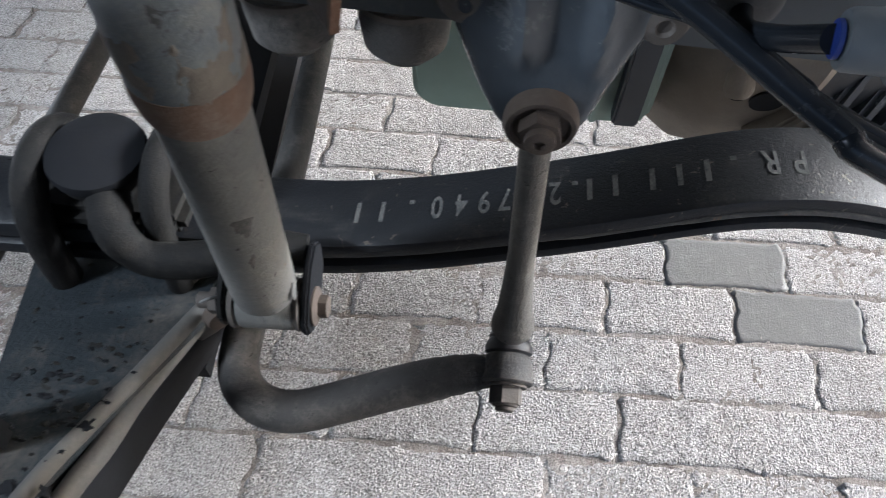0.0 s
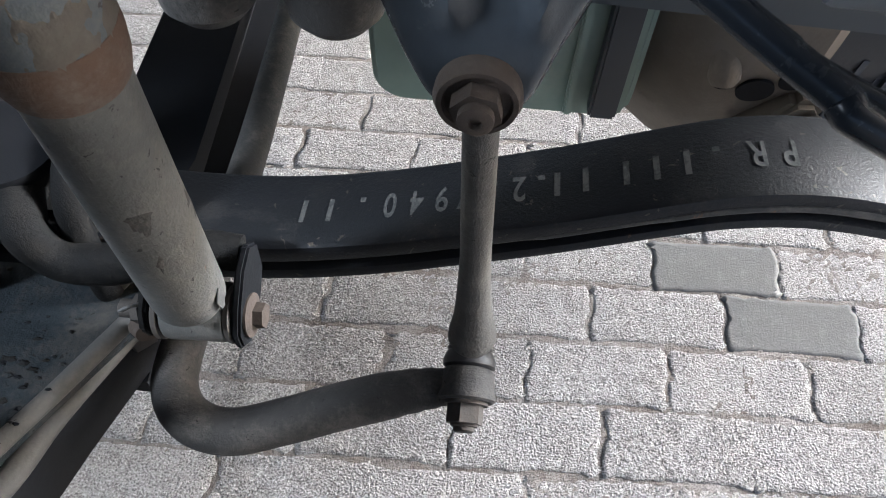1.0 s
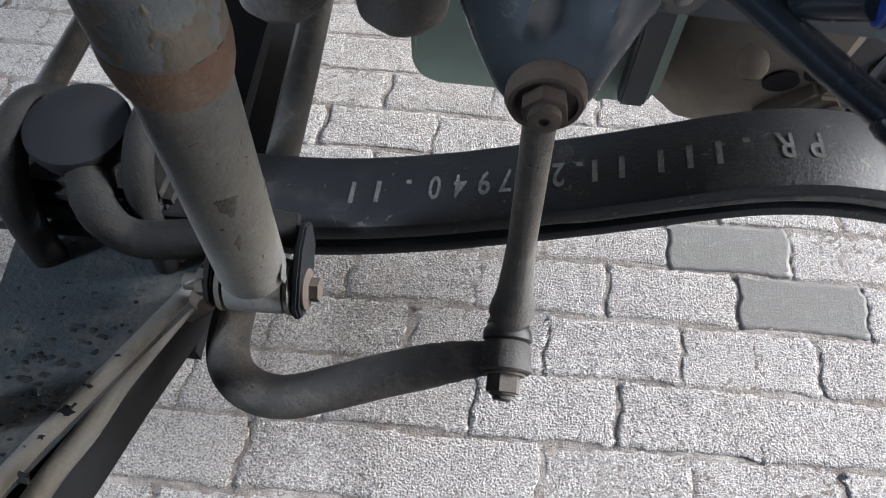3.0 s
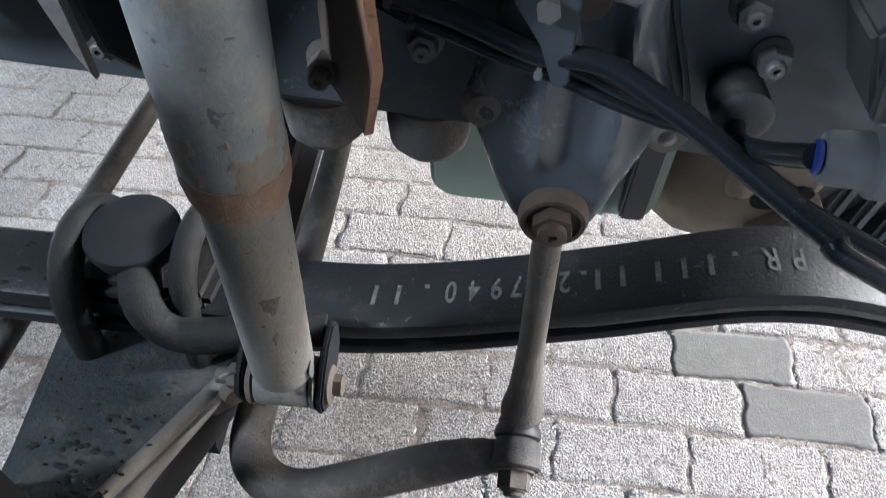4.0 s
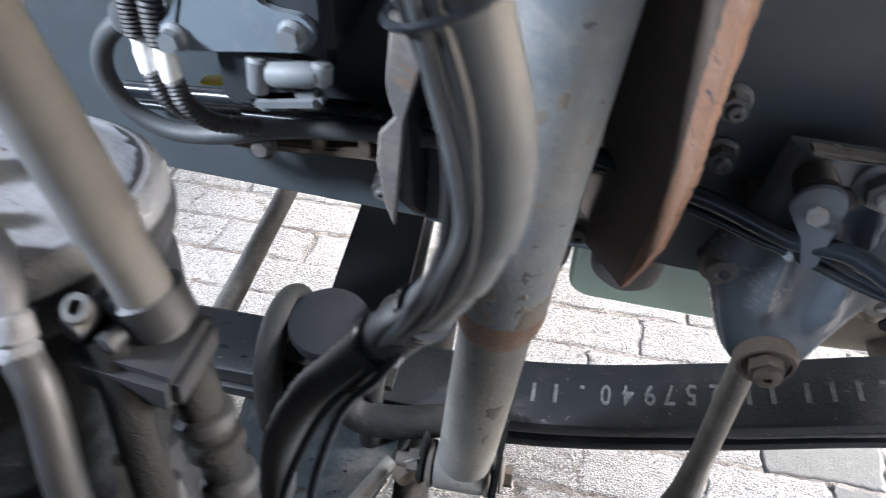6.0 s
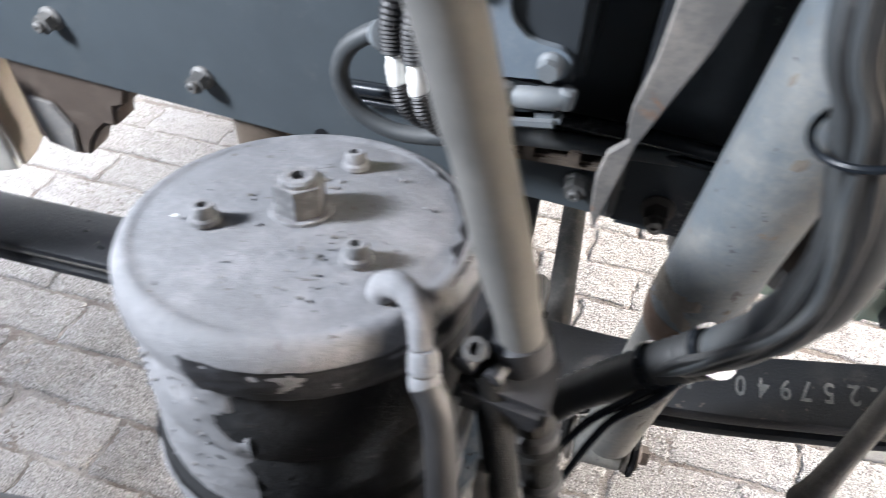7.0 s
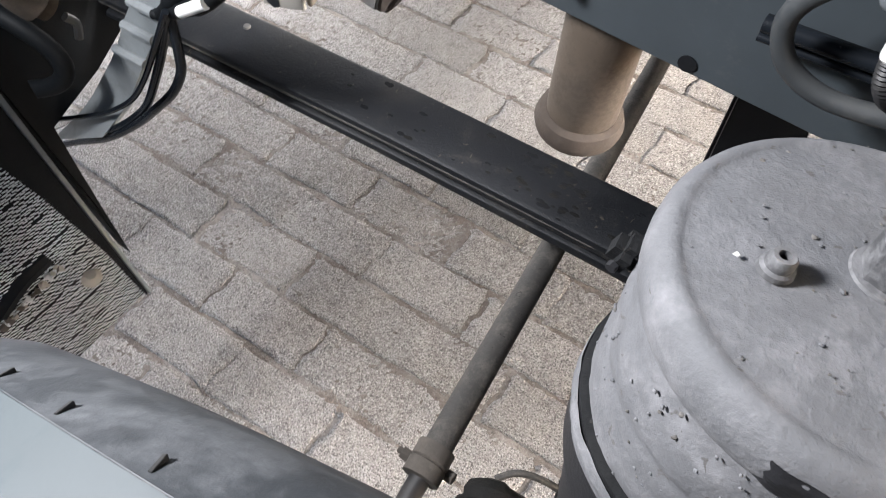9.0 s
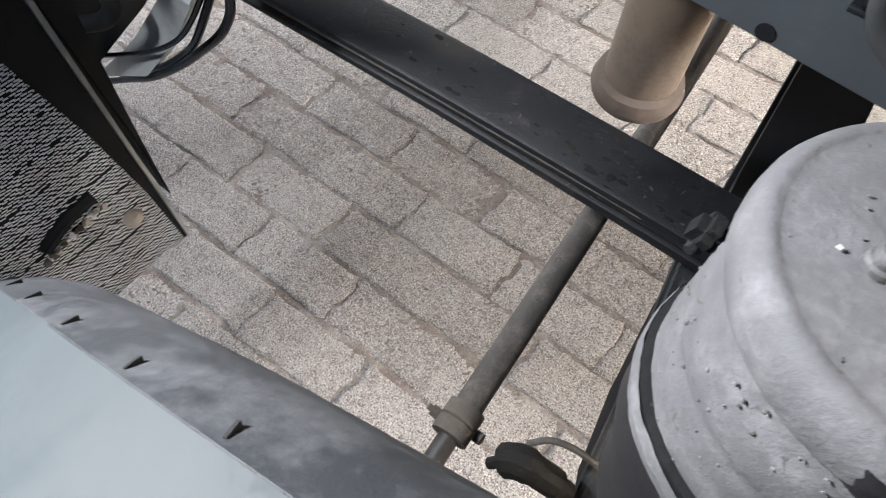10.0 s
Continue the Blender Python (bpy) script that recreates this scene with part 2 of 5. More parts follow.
def paving():
    m, nt, b = nodes_of("worn concrete paver", 0.85)
    v = place(nt, True)
    tone = nt.nodes.new("ShaderNodeObjectInfo").outputs["Random"]
    coarse = noise_node(nt, v, 9.0, 5.0, 0.6)
    h = gritty(nt, v, 130.0)
    col = mix(nt, ramp(nt, tone, 0.0, 1.0), (0.275, 0.258, 0.243), (0.350, 0.331, 0.315))
    col = mix(nt, calc(nt, 'MULTIPLY', ramp(nt, coarse, 0.44, 0.70), 0.35), col, (0.25, 0.226, 0.204))
    # Relief shading put into the colour: pits and low specks darker, high grains lighter.
    col = mix(nt, calc(nt, 'MULTIPLY', ramp(nt, h, 0.46, 0.16), 0.8), col, (0.085, 0.077, 0.070))
    col = mix(nt, calc(nt, 'MULTIPLY', ramp(nt, h, 0.56, 0.86), 0.55), col, (0.56, 0.54, 0.52))
    speck = noise_node(nt, v, 320.0, 1.5, 0.6)
    col = mix(nt, calc(nt, 'MULTIPLY', ramp(nt, speck, 0.45, 0.34), 0.8), col, (0.085, 0.078, 0.072))
    col = mix(nt, calc(nt, 'MULTIPLY', ramp(nt, speck, 0.56, 0.68), 0.6), col, (0.66, 0.64, 0.62))
    nt.links.new(col, b.inputs["Base Color"])
    h = calc(nt, 'ADD', calc(nt, 'MULTIPLY', h, 0.32), calc(nt, 'MULTIPLY', speck, 0.34))
    h = calc(nt, 'ADD', h, calc(nt, 'MULTIPLY', noise_node(nt, v, 42.0, 2.0, 0.5, 0.4), 0.30))
    bump(nt, b, h, 1.0, 0.032)
    return m


def sand():
    m, nt, b = nodes_of("sandy joint dirt", 0.95)
    v = place(nt)
    a = noise_node(nt, v, 11.0, 4.0)
    h = gritty(nt, v, 170.0)
    col = mix(nt, ramp(nt, a, 0.42, 0.66), (0.130, 0.107, 0.090), (0.26, 0.238, 0.218))
    # Sand pits painted dark and grain tops pale, as shade and light on grit.
    col = mix(nt, calc(nt, 'MULTIPLY', ramp(nt, h, 0.45, 0.15), 0.8), col, (0.055, 0.046, 0.040))
    col = mix(nt, calc(nt, 'MULTIPLY', ramp(nt, h, 0.60, 0.88), 0.6), col, (0.40, 0.38, 0.36))
    nt.links.new(col, b.inputs["Base Color"])
    bump(nt, b, h, 1.0, 0.0035)
    return m


M_PAVER, M_SAND = paving(), sand()
M_PAVER_SMOOTH = worn("smooth grey paver", (0.108, 0.105, 0.100), (0.165, 0.160, 0.154), 0.45, 0.9, 0.0, 30.0, 260.0, 1.4, top=0.0)


# ---------------------------------------------------------------- mesh tools
def link_mesh(name, bm, material, smooth=True, angle=35):
    bmesh.ops.recalc_face_normals(bm, faces=bm.faces[:])
    me = bpy.data.meshes.new(name)
    for f in bm.faces:
        f.smooth = smooth
    if smooth:
        lim = radians(angle)
        for e in bm.edges:
            if len(e.link_faces) == 2 and e.calc_face_angle(0.0) > lim:
                e.smooth = False
    bm.to_mesh(me)
    bm.free()
    me.materials.append(material)
    return new(name, me)


def part(name, bm, material, parent, label="", smooth=True):
    ob = link_mesh(name, bm, material, smooth)
    ob.parent = parent
    w = parent.location.copy()
    p = parent.parent
    ob.matrix_parent_inverse = Matrix.Translation(-w) if p is None else Matrix.Identity(4)
    if label:
        ob["label"] = label
    return ob


def thing(name, at, label, category, group="", kind=""):
    ob = new(name)
    ob.empty_display_size = 0.05
    ob.location = at
    return tagged(ob, label, category, group, kind)


def frame_of(axis):
    z = Vector(axis).normalized()
    x = z.orthogonal().normalized()
    return x, z.cross(x), z


def smooth_path(points, steps=8):
    """A Catmull-Rom curve through the points."""
    p = [Vector(q) for q in points]
    p = [2 * p[0] - p[1]] + p + [2 * p[-1] - p[-2]]
    out = []
    for i in range(1, len(p) - 2):
        for s in range(steps):
            t = s / steps
            a, b, c, d = p[i - 1], p[i], p[i + 1], p[i + 2]
            out.append(0.5 * (2 * b + (c - a) * t + (2 * a - 5 * b + 4 * c - d) * t * t + (3 * b - 3 * c + d - a) * t ** 3))
    out.append(p[-2])
    return out


def tube(points, r, seg=16, steps=8, bm=None, ribs=0.0, curve=True):
    """A round bar or hose along the points; r is one radius or one per path point; ribs: height of corrugation."""
    bm = bm or bmesh.new()
    path = smooth_path(points, steps) if curve and len(points) > 2 else [Vector(q) for q in points]
    n = len(path)
    radii = [r] * n if isinstance(r, (int, float)) else [r[min(len(r) - 1, round(i * (len(r) - 1) / max(1, n - 1)))] for i in range(n)]
    t0 = (path[1] - path[0]).normalized()
    u = t0.orthogonal().normalized()
    rings = []
    for i, p in enumerate(path):
        t = (path[min(i + 1, n - 1)] - path[max(i - 1, 0)]).normalized()
        u = (u - t * u.dot(t)).normalized()
        w = t.cross(u)
        rr = radii[i] + (ribs if i % 2 else 0.0)
        rings.append([bm.verts.new(p + (u * math.cos(a) + w * math.sin(a)) * rr) for a in (2 * math.pi * k / seg for k in range(seg))])
    for a, b in zip(rings, rings[1:]):
        for k in range(seg):
            bm.faces.new((a[k], a[(k + 1) % seg], b[(k + 1) % seg], b[k]))
    bm.faces.new(rings[0][::-1])
    bm.faces.new(rings[-1])
    return bm


def lathe(profile, at, axis=(0, 0, 1), seg=40, bm=None):
    """Turns (radius, height) pairs about an axis through at."""
    bm = bm or bmesh.new()
    x, y, z = frame_of(axis)
    o = Vector(at)
    rings = []
    for r, h in profile:
        if r < 1e-6:
            rings.append([bm.verts.new(o + z * h)])
        else:
            rings.append([bm.verts.new(o + z * h + (x * math.cos(a) + y * math.sin(a)) * r) for a in (2 * math.pi * k / seg for k in range(seg))])
    for a, b in zip(rings, rings[1:]):
        for k in range(seg):
            q = [a[k % len(a)], a[(k + 1) % len(a)], b[(k + 1) % len(b)], b[k % len(b)]]
            q = list(dict.fromkeys(q))
            if len(q) > 2:
                bm.faces.new(q)
    for ring, flip in ((rings[0], True), (rings[-1], False)):
        if len(ring) > 1:
            bm.faces.new(ring[::-1] if flip else ring)
    return bm


def soften(bm, width, seg=2, angle=30):
    es = [e for e in bm.edges if len(e.link_faces) == 2 and e.calc_face_angle(0.0) > radians(angle)]
    if es and width > 0:
        bmesh.ops.bevel(bm, geom=es, offset=width, segments=seg, affect='EDGES', clamp_overlap=True)
    return bm


def block(lo, hi, bevel=0.002, turn=None, seg=2):
    bm = bmesh.new()
    bmesh.ops.create_cube(bm, size=1.0)
    c = [(a + b) / 2 for a, b in zip(lo, hi)]
    s = [b - a for a, b in zip(lo, hi)]
    bmesh.ops.scale(bm, vec=s, verts=bm.verts)
    soften(bm, bevel, seg)
    if turn:
        bmesh.ops.rotate(bm, cent=(0, 0, 0), matrix=Euler([radians(a) for a in turn]).to_matrix(), verts=bm.verts)
    bmesh.ops.translate(bm, vec=c, verts=bm.verts)
    return bm


def plate(outline, plane, a, b, bevel=0.0015, seg=2):
    """A plate with the outline drawn in the plane 'xz', 'yz' or 'xy', from depth a to depth b along the third axis."""
    order = {"xz": lambda p, d: (p[0], d, p[1]), "yz": lambda p, d: (d, p[0], p[1]), "xy": lambda p, d: (p[0], p[1], d)}[plane]
    bm = bmesh.new()
    f = [bm.verts.new(order(p, a)) for p in outline]
    g = [bm.verts.new(order(p, b)) for p in outline]
    bm.faces.new(f)
    bm.faces.new(g[::-1])
    n = len(f)
    for i in range(n):
        bm.faces.new((f[i], g[i], g[(i + 1) % n], f[(i + 1) % n]))
    bmesh.ops.recalc_face_normals(bm, faces=bm.faces[:])
    return soften(bm, bevel, seg)


def arc(cx, cz, r, a0, a1, n=8):
    return [(cx + r * math.cos(radians(a0 + (a1 - a0) * i / n)), cz + r * math.sin(radians(a0 + (a1 - a0) * i / n))) for i in range(n + 1)]


def hexagon(at, axis, flats, height, bevel=0.0012, hole=0.0):
    bm = bmesh.new()
    x, y, z = frame_of(axis)
    o = Vector(at)
    r = flats / math.sqrt(3)
    lo = [bm.verts.new(o + (x * math.cos(k * math.pi / 3) + y * math.sin(k * math.pi / 3)) * r) for k in range(6)]
    hi = [bm.verts.new(o + z * height + (x * math.cos(k * math.pi / 3) + y * math.sin(k * math.pi / 3)) * r) for k in range(6)]
    bm.faces.new(lo[::-1])
    bm.faces.new(hi)
    for k in range(6):
        bm.faces.new((lo[k], lo[(k + 1) % 6], hi[(k + 1) % 6], hi[k]))
    return soften(bm, bevel, 1)


def merge(*bms):
    """Joins the pieces of one part into one bmesh."""
    out = bmesh.new()
    for b in bms:
        me = bpy.data.meshes.new("tmp")
        b.to_mesh(me)
        b.free()
        out.from_mesh(me)
        bpy.data.meshes.remove(me)
    return out


def bolt(name, at, axis, flats, head, material, parent, flange=0.0, stud=0.0, stud_r=0.0, label=""):
    """A hexagon head or nut on a flange, with the end of a stud if it shows."""
    a = Vector(axis).normalized()
    o = Vector(at)
    pieces = []
    if flange:
        pieces.append(lathe([(0, 0), (flange, 0), (flange, 0.002), (flats * 0.55, 0.0045), (0, 0.0045)], o, a, 24))
        o = o + a * 0.004
    pieces.append(hexagon(o, a, flats, head))
    if stud:
        o = o + a * (head - 0.0005)
        pieces.append(lathe([(0, 0), (stud_r, 0), (stud_r, stud - 0.001), (stud_r * 0.8, stud), (stud_r * 0.4, stud), (stud_r * 0.35, stud - 0.003), (0, stud - 0.003)], o, a, 16))
    return part(name, merge(*pieces), material, parent, label)


# ---------------------------------------------------------------- unseen slabs and screens, added to block light from above and the sides
sky_blocker = tagged(link_mesh("ceiling", block((-1.42, 0.30, 1.42), (1.12, 2.35, 1.50), 0.01), M_DARK), "unseen dark slab above the chassis that blocks the sky", "ceiling", kind="structure")
arch_blocker = tagged(link_mesh("ceiling", merge(block((-0.64, -0.50, 1.42), (1.12, 0.296, 1.50), 0.01), block((-1.75, -0.50, 1.42), (-1.32, 0.296, 1.50), 0.01)), M_DARK), "unseen dark slabs above the suspension with a gap for light", "ceiling", kind="structure")
tagged(link_mesh("wall_outer", merge(block((-1.75, -0.56, 1.08), (-0.20, -0.505, 1.50), 0.01), block((-0.199, -0.56, 1.24), (1.12, -0.505, 1.50), 0.01)), M_DARK), "unseen dark screen on the outer side that blocks light", "wall", kind="structure")
tagged(link_mesh("wall_front", block((-1.79, 0.30, 0.72), (-1.755, 2.35, 1.50), 0.01), M_DARK), "unseen dark screen at the front that blocks light", "wall", kind="structure")
tagged(link_mesh("wall_engine", block((-1.20, 1.00, 0.84), (0.42, 1.60, 1.416), 0.03), M_DARK), "unseen dark block beyond the rail that blocks low sky", "wall", kind="structure")
tagged(link_mesh("wall_far", block((-1.75, 2.36, 0.0), (0.42, 2.42, 1.50), 0.01), M_DARK), "unseen dark screen on the far side that blocks light", "wall", kind="structure")

# ---------------------------------------------------------------- the leaf spring and the axle
SPRING_X = (-1.25, -1.0, -0.66, -0.38, -0.20, -0.08, -0.02, 0.064, 0.12, 0.17, 0.213, 0.256, 0.295, 0.34, 0.395, 0.46, 0.60)
SPRING_Z = (0.550, 0.555, 0.562, 0.557, 0.548, 0.5415, 0.544, 0.562, 0.579, 0.592, 0.606, 0.622, 0.636, 0.648, 0.645, 0.632, 0.595)
S_HALF = 0.042


def spring_top(x):
    return float(np.interp(x, SPRING_X, np.convolve(np.pad(SPRING_Z, 1, mode="edge"), (0.12, 0.76, 0.12), "valid")))


def spring_face(x):
    return sum(spring_top(x + d) for d in (-0.03, -0.015, 0, 0.015, 0.03)) / 5


def spring_mid(x):
    """The spring does not run quite parallel to the rail."""
    return 0.485 + 0.06 * x


def leaf(x0, x1, lift, thick, n=90):
    """One leaf: a bar of rounded section that follows the spring's curve."""
    bm = bmesh.new()
    rings = []
    for i in range(n + 1):
        x = x0 + (x1 - x0) * i / n
        z = spring_face(x) + lift(x)
        s_in, s_out = spring_mid(x) + S_HALF, spring_mid(x) - S_HALF
        t = thick(x)
        e = min(0.006, t * 0.4)
        sec = [(s_out + e, z), (s_in - e, z), (s_in - e * 0.3, z - e * 0.3), (s_in, z - e), (s_in, z - t + e), (s_in - e, z - t), (s_out + e, z - t), (s_out, z - t + e), (s_out, z - e), (s_out + e * 0.3, z - e * 0.3)]
        rings.append([bm.verts.new((x, y, h)) for y, h in sec])
    m = len(rings[0])
    for a, b in zip(rings, rings[1:]):
        for k in range(m):
            bm.faces.new((a[k], b[k], b[(k + 1) % m], a[(k + 1) % m]))
    bm.faces.new(rings[0])
    bm.faces.new(rings[-1][::-1])
    return bm


def stencil(char, x_mid, parent, height=0.036):
    """One stencilled character that lies on the main leaf, upside down to one who stands outside."""
    cu = bpy.data.curves.new("stencil", 'FONT')
    cu.body = char
    cu.size = height
    cu.offset = 0.0006
    ob = new("stencil_marking", cu)
    me = bpy.data.meshes.new_from_object(ob.evaluated_get(bpy.context.evaluated_depsgraph_get()))
    bpy.data.objects.remove(ob)
    mid = (min(v.co.x for v in me.vertices) + max(v.co.x for v in me.vertices)) / 2
    for v in me.vertices:
        x = x_mid - (v.co.x - mid) * 0.62
        v.co = (x, spring_mid(x_mid) + 0.0105 - v.co.y, spring_face(x) + 0.0004)
    me.materials.append(M_PAINTMARK)
    out = new("stencil_marking", me)
    out.parent = parent
    out.matrix_parent_inverse = Matrix.Translation(-parent.location)
    return out


def paint_bar(x_mid, width, parent, height=0.024):
    """A plain painted bar in place of a letter."""
    bm = bmesh.new()
    y0 = spring_mid(x_mid) + 0.0095
    rows = [[bm.verts.new((x, y, spring_face(x) + 0.0005)) for x in (x_mid + width / 2, x_mid, x_mid - width / 2)] for y in (y0, y0 - height)]
    for k in range(2):
        bm.faces.new((rows[0][k], rows[0][k + 1], rows[1][k + 1], rows[1][k]))
    part("paint_bar", bm, M_PAINTMARK, parent)


spring = thing("leaf_spring", (-0.25, 0.5, 0.45), "black two-leaf steel spring with faded white stencil, dusty edges", "leaf spring")
part("main_leaf", leaf(-1.25, 0.58, lambda x: 0.0, lambda x: 0.025 - 0.008 * min(1, abs(x + 0.25) / 0.75) ** 1.5), M_SPRING, spring)
part("lower_leaf", leaf(-1.15, 0.56, lambda x: -0.033 + 0.005 * min(1, abs(x + 0.25) / 0.7), lambda x: 0.020 - 0.007 * min(1, abs(x + 0.25) / 0.7)), M_SPRING, spring)
# Pale strips on the edge: dust and rust, plus the edge highlight as colour.
part("worn_edge", tube([(x, spring_mid(x) - S_HALF + 0.0015, spring_face(x) - 0.019 + 0.005 * min(1, abs(x + 0.25) / 0.75)) for x in (0.06, 0.12, 0.18, 0.24, 0.30, 0.36, 0.42, 0.48, 0.56)], [0.0004, 0.0012, 0.0026, 0.0036, 0.0040, 0.0042, 0.0042], 8, 4), M_SPRINGEDGE, spring, "dusty rusty edge with a painted highlight")
part("worn_edge", tube([(x, spring_mid(x) - S_HALF + 0.0012, spring_face(x) - 0.010) for x in (-1.15, -1.0, -0.85, -0.70, -0.55, -0.42, -0.36)], [0.0018, 0.0022, 0.0024, 0.0024, 0.0022, 0.0018, 0.0008], 8, 4), M_SPRINGEDGE, spring, "dusty rusty edge with a painted highlight")
grime_rnd = random.Random(29)
for k in range(60):
    gx, gy = grime_rnd.uniform(-0.78, -0.36), grime_rnd.uniform(-0.036, 0.036)
    if grime_rnd.random() < 0.5:
        gx = -0.46 + grime_rnd.gauss(0, 0.05)
    fr = grime_rnd.uniform(0.001, 0.004)
    bm = bmesh.new()
    bmesh.ops.create_icosphere(bm, subdivisions=1, radius=1.0)
    for v in bm.verts:
        q = v.co.copy()
        d = 1.0 + 0.6 * noise.noise(q * 1.7 + Vector((k * 2.9, 1.0, 0)))
        x = gx + q.x * fr * d * 2.2
        v.co = Vector((x, spring_mid(x) + min(0.040, max(-0.040, gy + q.y * fr * d)), spring_face(x) + q.z * 0.0004 * d))
    part("grime_patch", bm, (M_SHADEBLACK, M_GRIME)[k % 2], spring, "", True)
part("rivet", lathe([(0.0, 0.0), (0.0050, 0.0), (0.0046, 0.0028), (0.0, 0.0036)], (-0.934, 0.446, spring_face(-0.934)), (0, 0, 1), 14), M_BOLT, spring, "pale rivet head")
for char, x in (("P", 0.349), ("R", 0.326), ("2", 0.158), ("5", 0.136), ("7", 0.115), ("9", 0.097), ("4", 0.076), ("0", 0.054)):
    stencil(char, x, spring)
for x in (0.279, 0.258, 0.237, 0.208, 0.187, 0.003, -0.020):
    paint_bar(x, 0.0044, spring)
for x in (0.299, 0.175, 0.030):
    paint_bar(x, 0.005, spring, 0.005)

axle = thing("front_axle", (-0.26, 0.5, 0.36), "chipped dark grey front axle beam, dusty along its edges", "axle")


def beam(half, low, high, y0=0.40, y1=2.2, n=40):
    """A length of the axle beam, which drops from the spring seat to the middle and runs slightly askew."""
    bm = bmesh.new()
    rings = []
    for i in range(n + 1):
        y = y0 + (y1 - y0) * i / n
        x = -0.265 - 0.085 * (y - 0.5)
        k = min(1.0, max(0.0, (y - 0.50) / 0.18))
        drop = -0.072 * k * k * (3 - 2 * k)
        rings.append([bm.verts.new((x + dx, y, z + drop)) for dx, z in ((-half, low), (half, low), (half, high), (-half, high))])
    for a, b in zip(rings, rings[1:]):
        for k in range(4):
            bm.faces.new((a[k], a[(k + 1) % 4], b[(k + 1) % 4], b[k]))
    bm.faces.new(rings[0][::-1])
    bm.faces.new(rings[-1])
    return soften(bm, 0.004, 2, 50)


# The deep shade on the beam is put into its black colour.
part("top_flange", beam(0.058, 0.428, 0.456), M_SHADEBLACK, axle)
part("web", beam(0.016, 0.333, 0.430), M_SHADEBLACK, axle)
part("bottom_flange", beam(0.058, 0.31, 0.335), M_SHADEBLACK, axle)


def sloped(bm, rise, y0):
    for v in bm.verts:
        v.co.z += rise * max(0.0, y0 - v.co.y)
    return bm


part("axle_end", sloped(plate([(-0.345, 0.460), (-0.140, 0.460), (-0.152, 0.400), (-0.185, 0.330), (-0.208, 0.280), (-0.240, 0.205), (-0.262, 0.12), (-0.285, 0.12), (-0.300, 0.22), (-0.313, 0.300), (-0.328, 0.37)], "xy", 0.462, 0.492, 0.006, 3), 0.06, 0.40), M_AXLE, axle, "chipped grey painted casting")
part("edge_ridge", tube([(-0.158, 0.400, 0.485), (-0.191, 0.325, 0.489), (-0.214, 0.275, 0.492), (-0.240, 0.212, 0.496), (-0.262, 0.12, 0.502)], 0.0085, 12, 6), M_RIDGE, axle, "dusty rounded edge")
part("lower_ridge", tube([(-0.172, 0.395, 0.456), (-0.200, 0.315, 0.459), (-0.211, 0.265, 0.461), (-0.226, 0.215, 0.464), (-0.240, 0.12, 0.472)], 0.0105, 12, 6), M_RIDGE, axle)
# Blackened like the beam, for the shade under the casting.
part("neck", plate([(-0.330, 0.44), (-0.172, 0.44), (-0.208, 0.315), (-0.235, 0.205), (-0.262, 0.14), (-0.290, 0.20), (-0.312, 0.30)], "xy", 0.36, 0.463, 0.008, 2), M_SHADEBLACK, axle)

flake_rnd = random.Random(11)
for k in range(40):
    fy = flake_rnd.uniform(0.16, 0.44)
    fx = -0.255 + flake_rnd.uniform(-0.06, 0.075) * (0.25 + (fy - 0.12) * 2.3)
    fr = flake_rnd.choice((0.0012, 0.0015, 0.002, 0.0025, 0.004, 0.005))
    bm = bmesh.new()
    bmesh.ops.create_icosphere(bm, subdivisions=2, radius=1.0)
    for v in bm.verts:
        q = v.co.copy()
        d = 1.0 + 1.3 * noise.noise(q * 1.9 + Vector((k * 3.1, 0, 0)))
        v.co = Vector((fx + q.x * fr * d * 1.5, fy + q.y * fr * d, 0.4915 + 0.06 * max(0.0, 0.40 - fy) + q.z * 0.0016 * d))
    part("paint_flake" if k % 3 else "dirt_flake", bm, M_GRIME if k % 3 == 1 else M_SHADEBLACK, axle)

clump_rnd = random.Random(17)
for k in range(90):
    cx, cy = clump_rnd.choice(((-0.262, 0.315), (-0.225, 0.385), (-0.275, 0.385), (-0.245, 0.265), (-0.215, 0.335)))
    fx, fy = cx + clump_rnd.gauss(0, 0.016), cy + clump_rnd.gauss(0, 0.014)
    fr = clump_rnd.uniform(0.0010, 0.0034)
    bm = bmesh.new()
    bmesh.ops.create_icosphere(bm, subdivisions=1, radius=1.0)
    for v in bm.verts:
        q = v.co.copy()
        d = 1.0 + 0.6 * noise.noise(q * 1.7 + Vector((k * 2.3, 4.0, 0)))
        v.co = Vector((fx + q.x * fr * d * 1.6, fy + q.y * fr * d, 0.4915 + 0.06 * max(0.0, 0.40 - fy) + q.z * 0.0030 * d))
    part("mud_clump", bm, (M_AXLE, M_GRIME, M_SHADEBLACK)[k % 3], axle, "", False)

clamp = thing("spring_clamp", (-0.24, 0.46, 0.55), "dusty cast spring clamp with black rubber bump stop", "spring clamp")
BUMP_AX = (0.03, -0.10, 1.0)
part("clamp_plate", block((-0.315, 0.428, 0.552), (-0.165, 0.516, 0.576), 0.008), M_GRIME, clamp)
part("pedestal", lathe([(0.0, -0.055), (0.021, -0.055), (0.025, -0.040), (0.034, -0.022), (0.0400, -0.012), (0.0405, -0.002), (0, -0.002)], (-0.238, 0.465, 0.612), BUMP_AX, 32), M_GRIME, clamp, "dusty conical casting under the bump stop")
